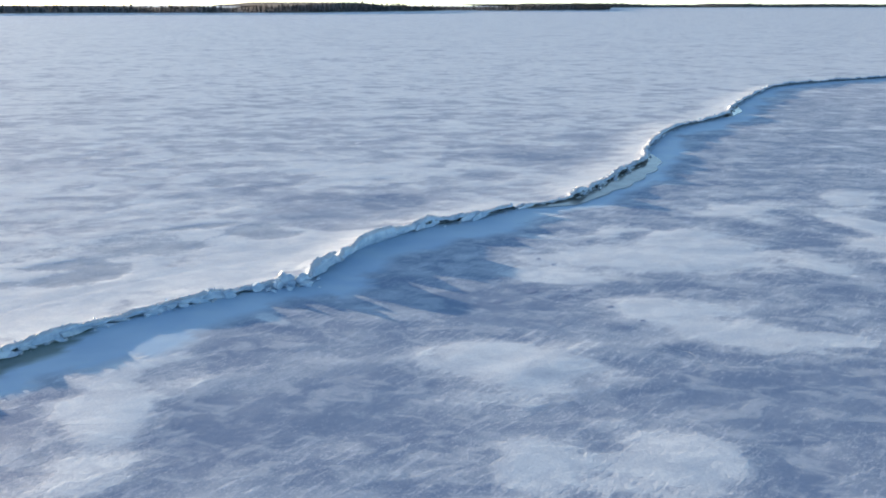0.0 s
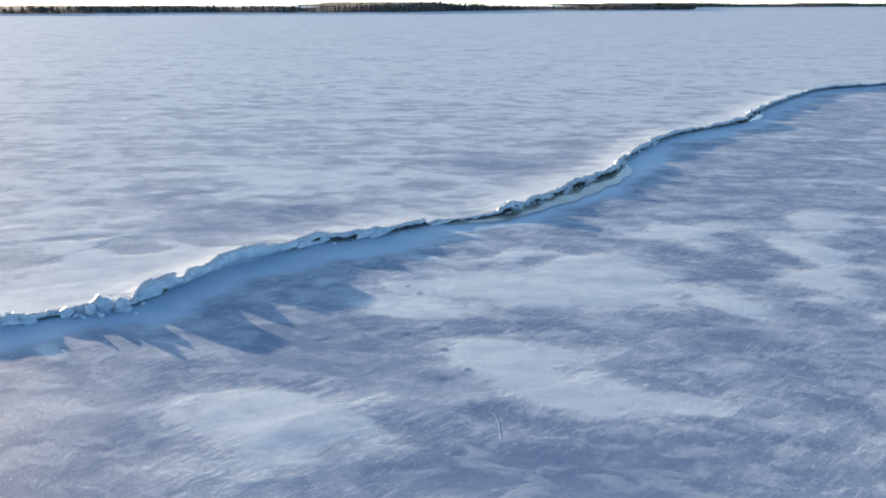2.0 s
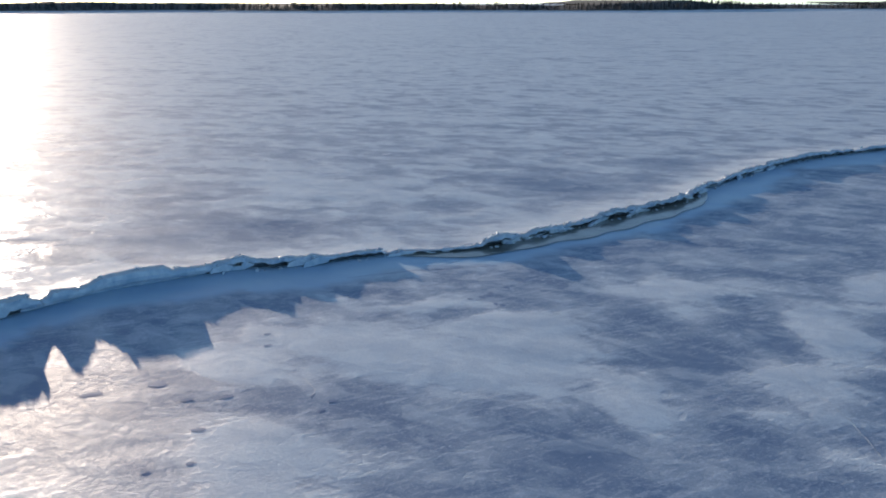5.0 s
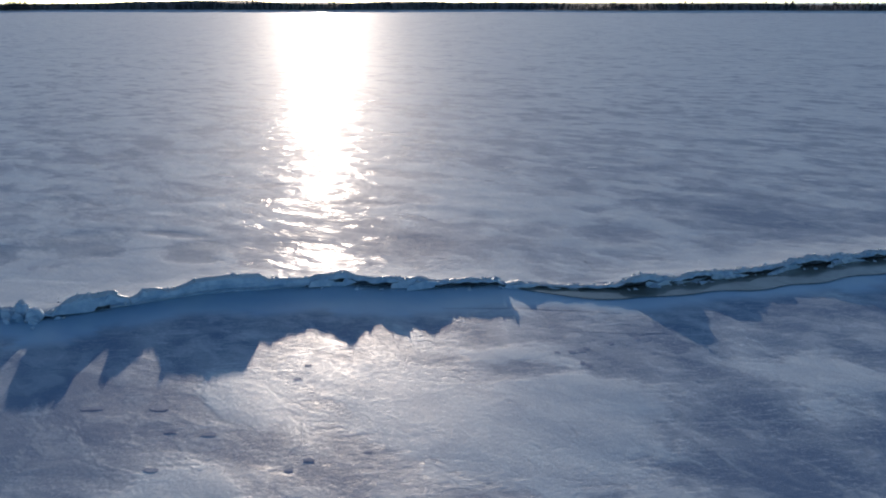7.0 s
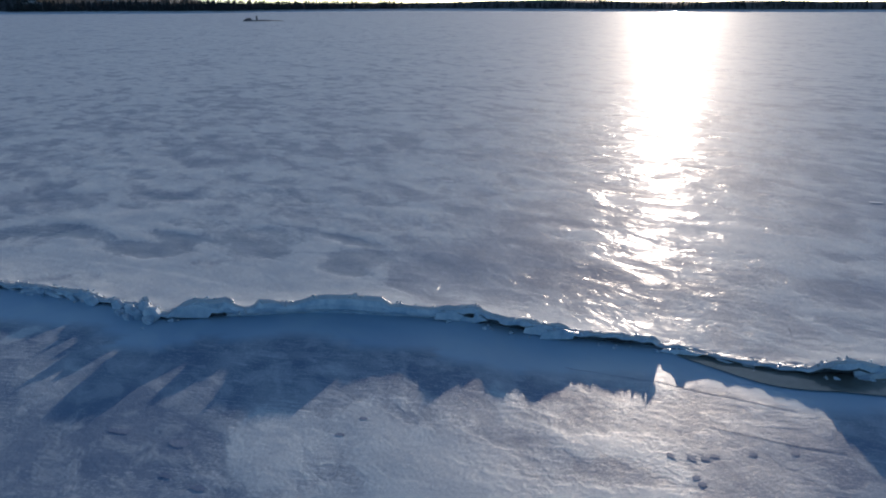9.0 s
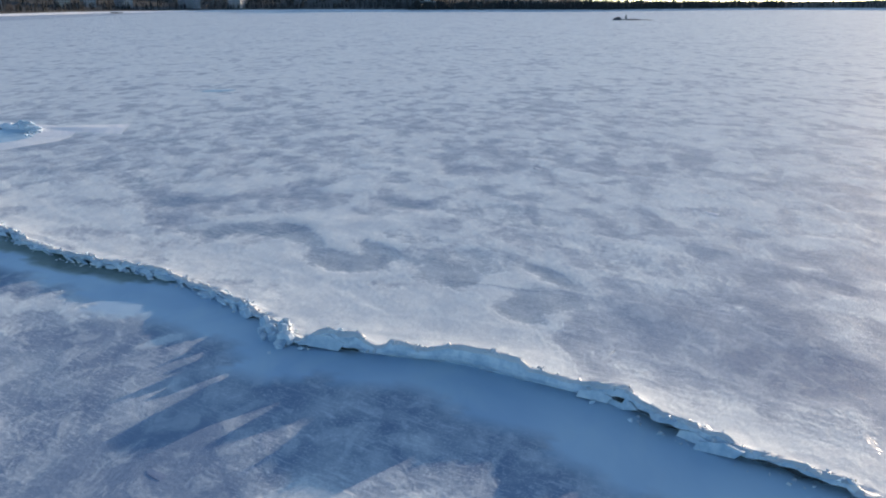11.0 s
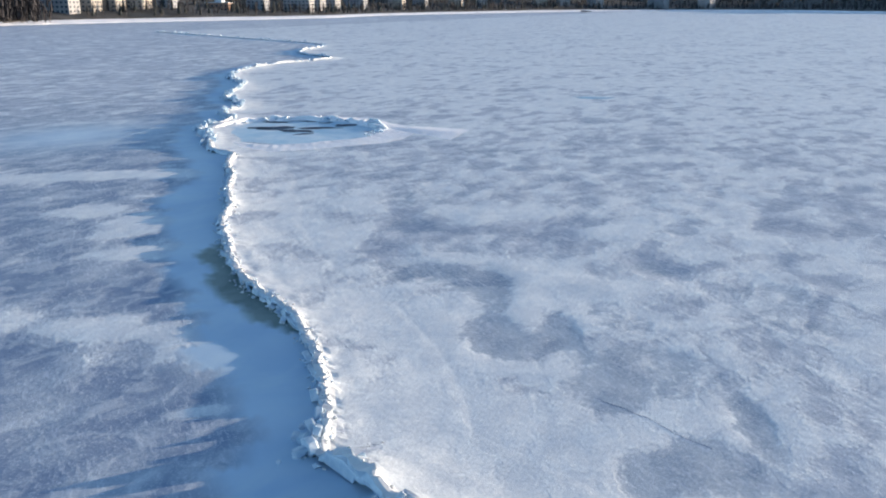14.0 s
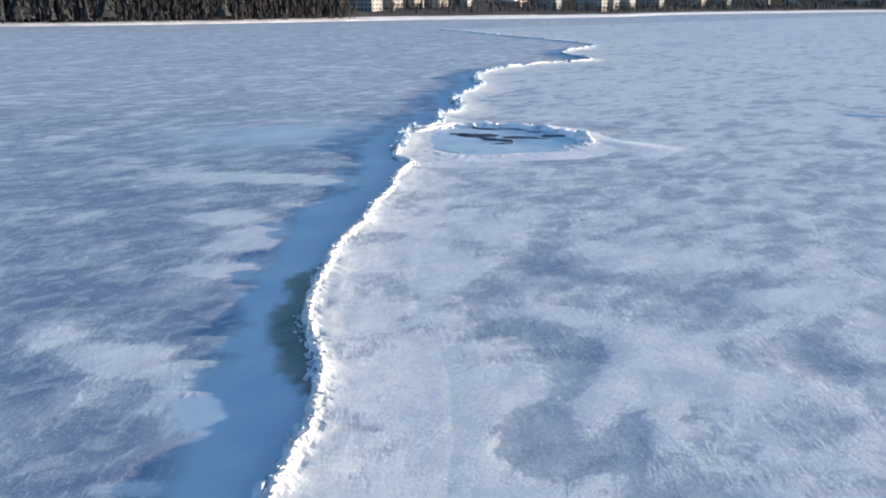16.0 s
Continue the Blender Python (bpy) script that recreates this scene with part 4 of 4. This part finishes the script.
def block(x, y, wide, deep, floors, turn, wall, label):
    """A block of flats: walls, flat roof with a plant room, and its windows."""
    root = tagged(new("apartment_block"), label, "building", "blocks of flats by the shore")
    z = 2.5
    root.matrix_basis = pose(x, y, z, 0, 0, turn)
    h = floors * 3.0 + 0.8
    bm = bmesh.new()
    box(bm, -wide / 2, wide / 2, -deep / 2, deep / 2, -3, h)
    part("wall", bm, wall, root)
    bm = bmesh.new()
    box(bm, -wide / 2 - 0.3, wide / 2 + 0.3, -deep / 2 - 0.3, deep / 2 + 0.3, h + 0.01, h + 0.45)
    box(bm, -wide / 6, wide / 6, -deep / 4, deep / 4, h + 0.46, h + 2.6)
    part("roof", bm, BANK, root, "snow-covered flat roof")
    for side, length, off in ((0, wide, deep / 2), (90, deep, wide / 2)):
        for sgn in (0, 180):
            n = max(2, int(length / 3.4))
            for k in range(n):
                for fl in range(floors):
                    at = pose(0, 0, 0, 0, 0, side + sgn) @ pose((k + 0.5 - n / 2) * length / n, -off - 0.005, 1.6 + 3.0 * fl)
                    child("window", WINDOW, root, at)
    return root


bmw = bmesh.new()
box(bmw, -0.85, 0.85, -0.06, 0.0, -0.7, 0.7)
WINDOW = bpy.data.meshes.new("window")
bmw.to_mesh(WINDOW)
bmw.free()
WINDOW.materials.append(GLASS)
BLOCKS = [(-424, -452, 24, 13, 6, 105, 0), (-450, -452, 14, 13, 6, 17, 1), (-472, -452, 14, 13, 6, 17, 1), (-496, -450, 15, 13, 6, 17, 1),
          (-522, -446, 13, 12, 5, 17, 2), (-575, -440, 20, 12, 3, 105, 3), (-620, -436, 16, 12, 4, 105, 2), (-672, -430, 26, 12, 5, 100, 0),
          (-706, -440, 24, 12, 5, 100, 0), (-742, -448, 26, 13, 6, 100, 0), (-800, -450, 22, 13, 6, 100, 2), (-870, -440, 16, 16, 8, 105, 1)]
MORE = [(-925, -440, 15, 15, 8, 105, 2), (-980, -420, 16, 16, 9, 105, 1), (-1010, -400, 14, 14, 8, 25, 0), (-1130, -370, 15, 15, 10, 40, 1),
        (-1165, -350, 15, 15, 9, 40, 2), (-1215, -320, 24, 13, 5, 50, 2), (-1290, -250, 30, 13, 5, 60, 2), (-1330, -190, 22, 13, 6, 65, 0),
        (-1270, 180, 20, 12, 4, 95, 3), (-1290, 262, 9, 9, 9, 95, 3), (-1300, 292, 8, 8, 7, 95, 3), (-1260, 90, 24, 12, 3, 90, 2)]
TONES = ("white rendered block of flats with dark windows", "cream rendered block of flats with dark windows",
         "grey rendered block of flats with dark windows", "brown brick block of flats with dark windows")
for bx, by, bw, bd, fl, turn, tone in BLOCKS + MORE:
    block(bx, by, bw, bd, fl, turn, WALLS[tone], TONES[tone])


# ---- the islet far out and a jetty ----
def islet():
    root = tagged(new("rocky_islet"), "low rocky islet with a beacon, frozen into the lake", "islet")
    root.matrix_basis = pose(-640, 222, 0, 0, 0, 75)
    bm = bmesh.new()
    for x, y, a, b, h in ((0, 0, 11, 4, 0.9), (6, 1, 6, 3, 0.7), (-7, 0, 3.0, 2.4, 2.4), (-9, 1, 2.0, 2.0, 1.5), (14, 2, 5, 2.5, 0.4)):
        r = bmesh.ops.create_icosphere(bm, subdivisions=2, radius=1.0)
        for w in r["verts"]:
            k = 1 + 0.3 * noise.noise(w.co * 1.7 + Vector((x, y, 0)))
            w.co = Vector((x + w.co.x * a * k, y + w.co.y * b * k, max(w.co.z, -0.2) * h * k))
    part("rock", bm, ROCK, root)
    bm = bmesh.new()
    bmesh.ops.create_cone(bm, cap_ends=True, segments=8, radius1=0.9, radius2=0.5, depth=3.6, matrix=pose(-1, 0, 2.2))
    part("beacon", bm, WALLS[0], root, "white painted beacon")


islet()


def jetty():
    root = tagged(new("jetty"), "low snow-topped wooden jetty at the far shore", "jetty")
    root.matrix_basis = pose(-1085, -290, 0, 0, 0, 28)
    bm = bmesh.new()
    box(bm, -22, 22, -3, 3, 0.9, 1.5)
    part("deck", bm, WOOD, root)
    bm = bmesh.new()
    box(bm, -22.2, 22.2, -3.2, 3.2, 1.504, 2.1)
    part("snow_cover", bm, BANK, root, "snow lying on the deck")
    for k in range(9):
        bm = bmesh.new()
        box(bm, -20.2 + 5 * k, -19.8 + 5 * k, -2.6, -2.2, -0.3, 0.9)
        part("post", bm, WOOD, root)


jetty()


# ---- cracks in the crust ----
def crack(points, wide, mat, label, seed):
    c = curve_through(points, 0.25)
    t = np.gradient(c, axis=0)
    t /= np.linalg.norm(t, axis=1)[:, None]
    v, f = [], []
    for i, p in enumerate(c):
        o = 0.09 * wave(i * 0.25, seed, 0.9) + 0.2 * wave(i * 0.25, seed + 3, 4.0)
        w = 0.6 * wide * (0.6 + 0.5 * abs(wave(i * 0.25, seed + 1, 0.7)))
        n = np.array([-t[i][1], t[i][0]])
        for e, z in ((-w, 0.0), (0.0, 0.006), (w, 0.0)):
            q = p + n * (o + e)
            v.append((q[0], q[1], ground_at(q[0], q[1]) + 0.006 + z))
    for i in range(len(c) - 1):
        f += [(3 * i, 3 * i + 1, 3 * i + 4, 3 * i + 3), (3 * i + 1, 3 * i + 2, 3 * i + 5, 3 * i + 4)]
    me = mesh_of("ice_crack", v, f, [mat])
    me.flip_normals()
    tagged(new("ice_crack", me), label, "crack", "healed cracks in the ice", kind="structure")


for k, (pts, w, white) in enumerate((
        ([(28.8, 60.1), (30.4, 57.3), (32.0, 54.3), (33.0, 51.0)], 0.035, True), ([(5.6, 64.0), (8.9, 66.7), (13.0, 69.5)], 0.04, False),
        ([(12.5, 65.7), (14.7, 67.3), (16.0, 68.6)], 0.03, False), ([(10.3, 50.8), (11.4, 50.0), (11.7, 49.2)], 0.03, True),
        ([(10.2, 39.4), (11.6, 38.8), (12.0, 36.9)], 0.03, True), ([(-17.4, 57.0), (-16.8, 58.3), (-15.1, 62.0)], 0.04, False),
        ([(-12.9, 49.5), (-10.4, 55.3), (-9.6, 58.9)], 0.05, True))):
    crack(pts, w, BANK if white else HOLLOW, "thin white healed crack in the ice" if white else "thin dark crack in the snow crust", k * 5 + 2)


# ---- snow clumps lying out on the bare ice ----
CLUMPS = [(6.1, 108.1), (7.6, 110.6), (-0.2, 93.4), (-55.5, 155.2), (-53.6, 177.6), (-10.1, 103.0), (-15.9, 97.6), (-34.9, 119.9), (-36.9, 118.2),
          (-6.7, 133.2), (-16.7, 169.8), (-79, 100.7), (-19.2, 95.4), (-50.9, 67.1), (-32.2, 77.5), (-29.3, 91.4), (-95, 123.6), (-49.3, 74.8), (-26.9, 116.8)]
rng = random.Random(77)
for hx, hy in CLUMPS:
    far = 1.0 + math.hypot(hx, hy - 50) / 110.0
    clump = new("snow_clump", LUMPS[rng.randrange(6)].copy())
    clump.data.materials.clear()
    clump.data.materials.append(SHORE_SNOW)
    clump.matrix_basis = pose(hx, hy, -0.02, 0, 0, rng.uniform(20, 60)) @ Matrix.Diagonal((0.9 * far, 0.4 * far, 0.03, 1))
    tagged(clump, "small white wind-cut snow clump on bare ice", "snow clump", "snow clumps")
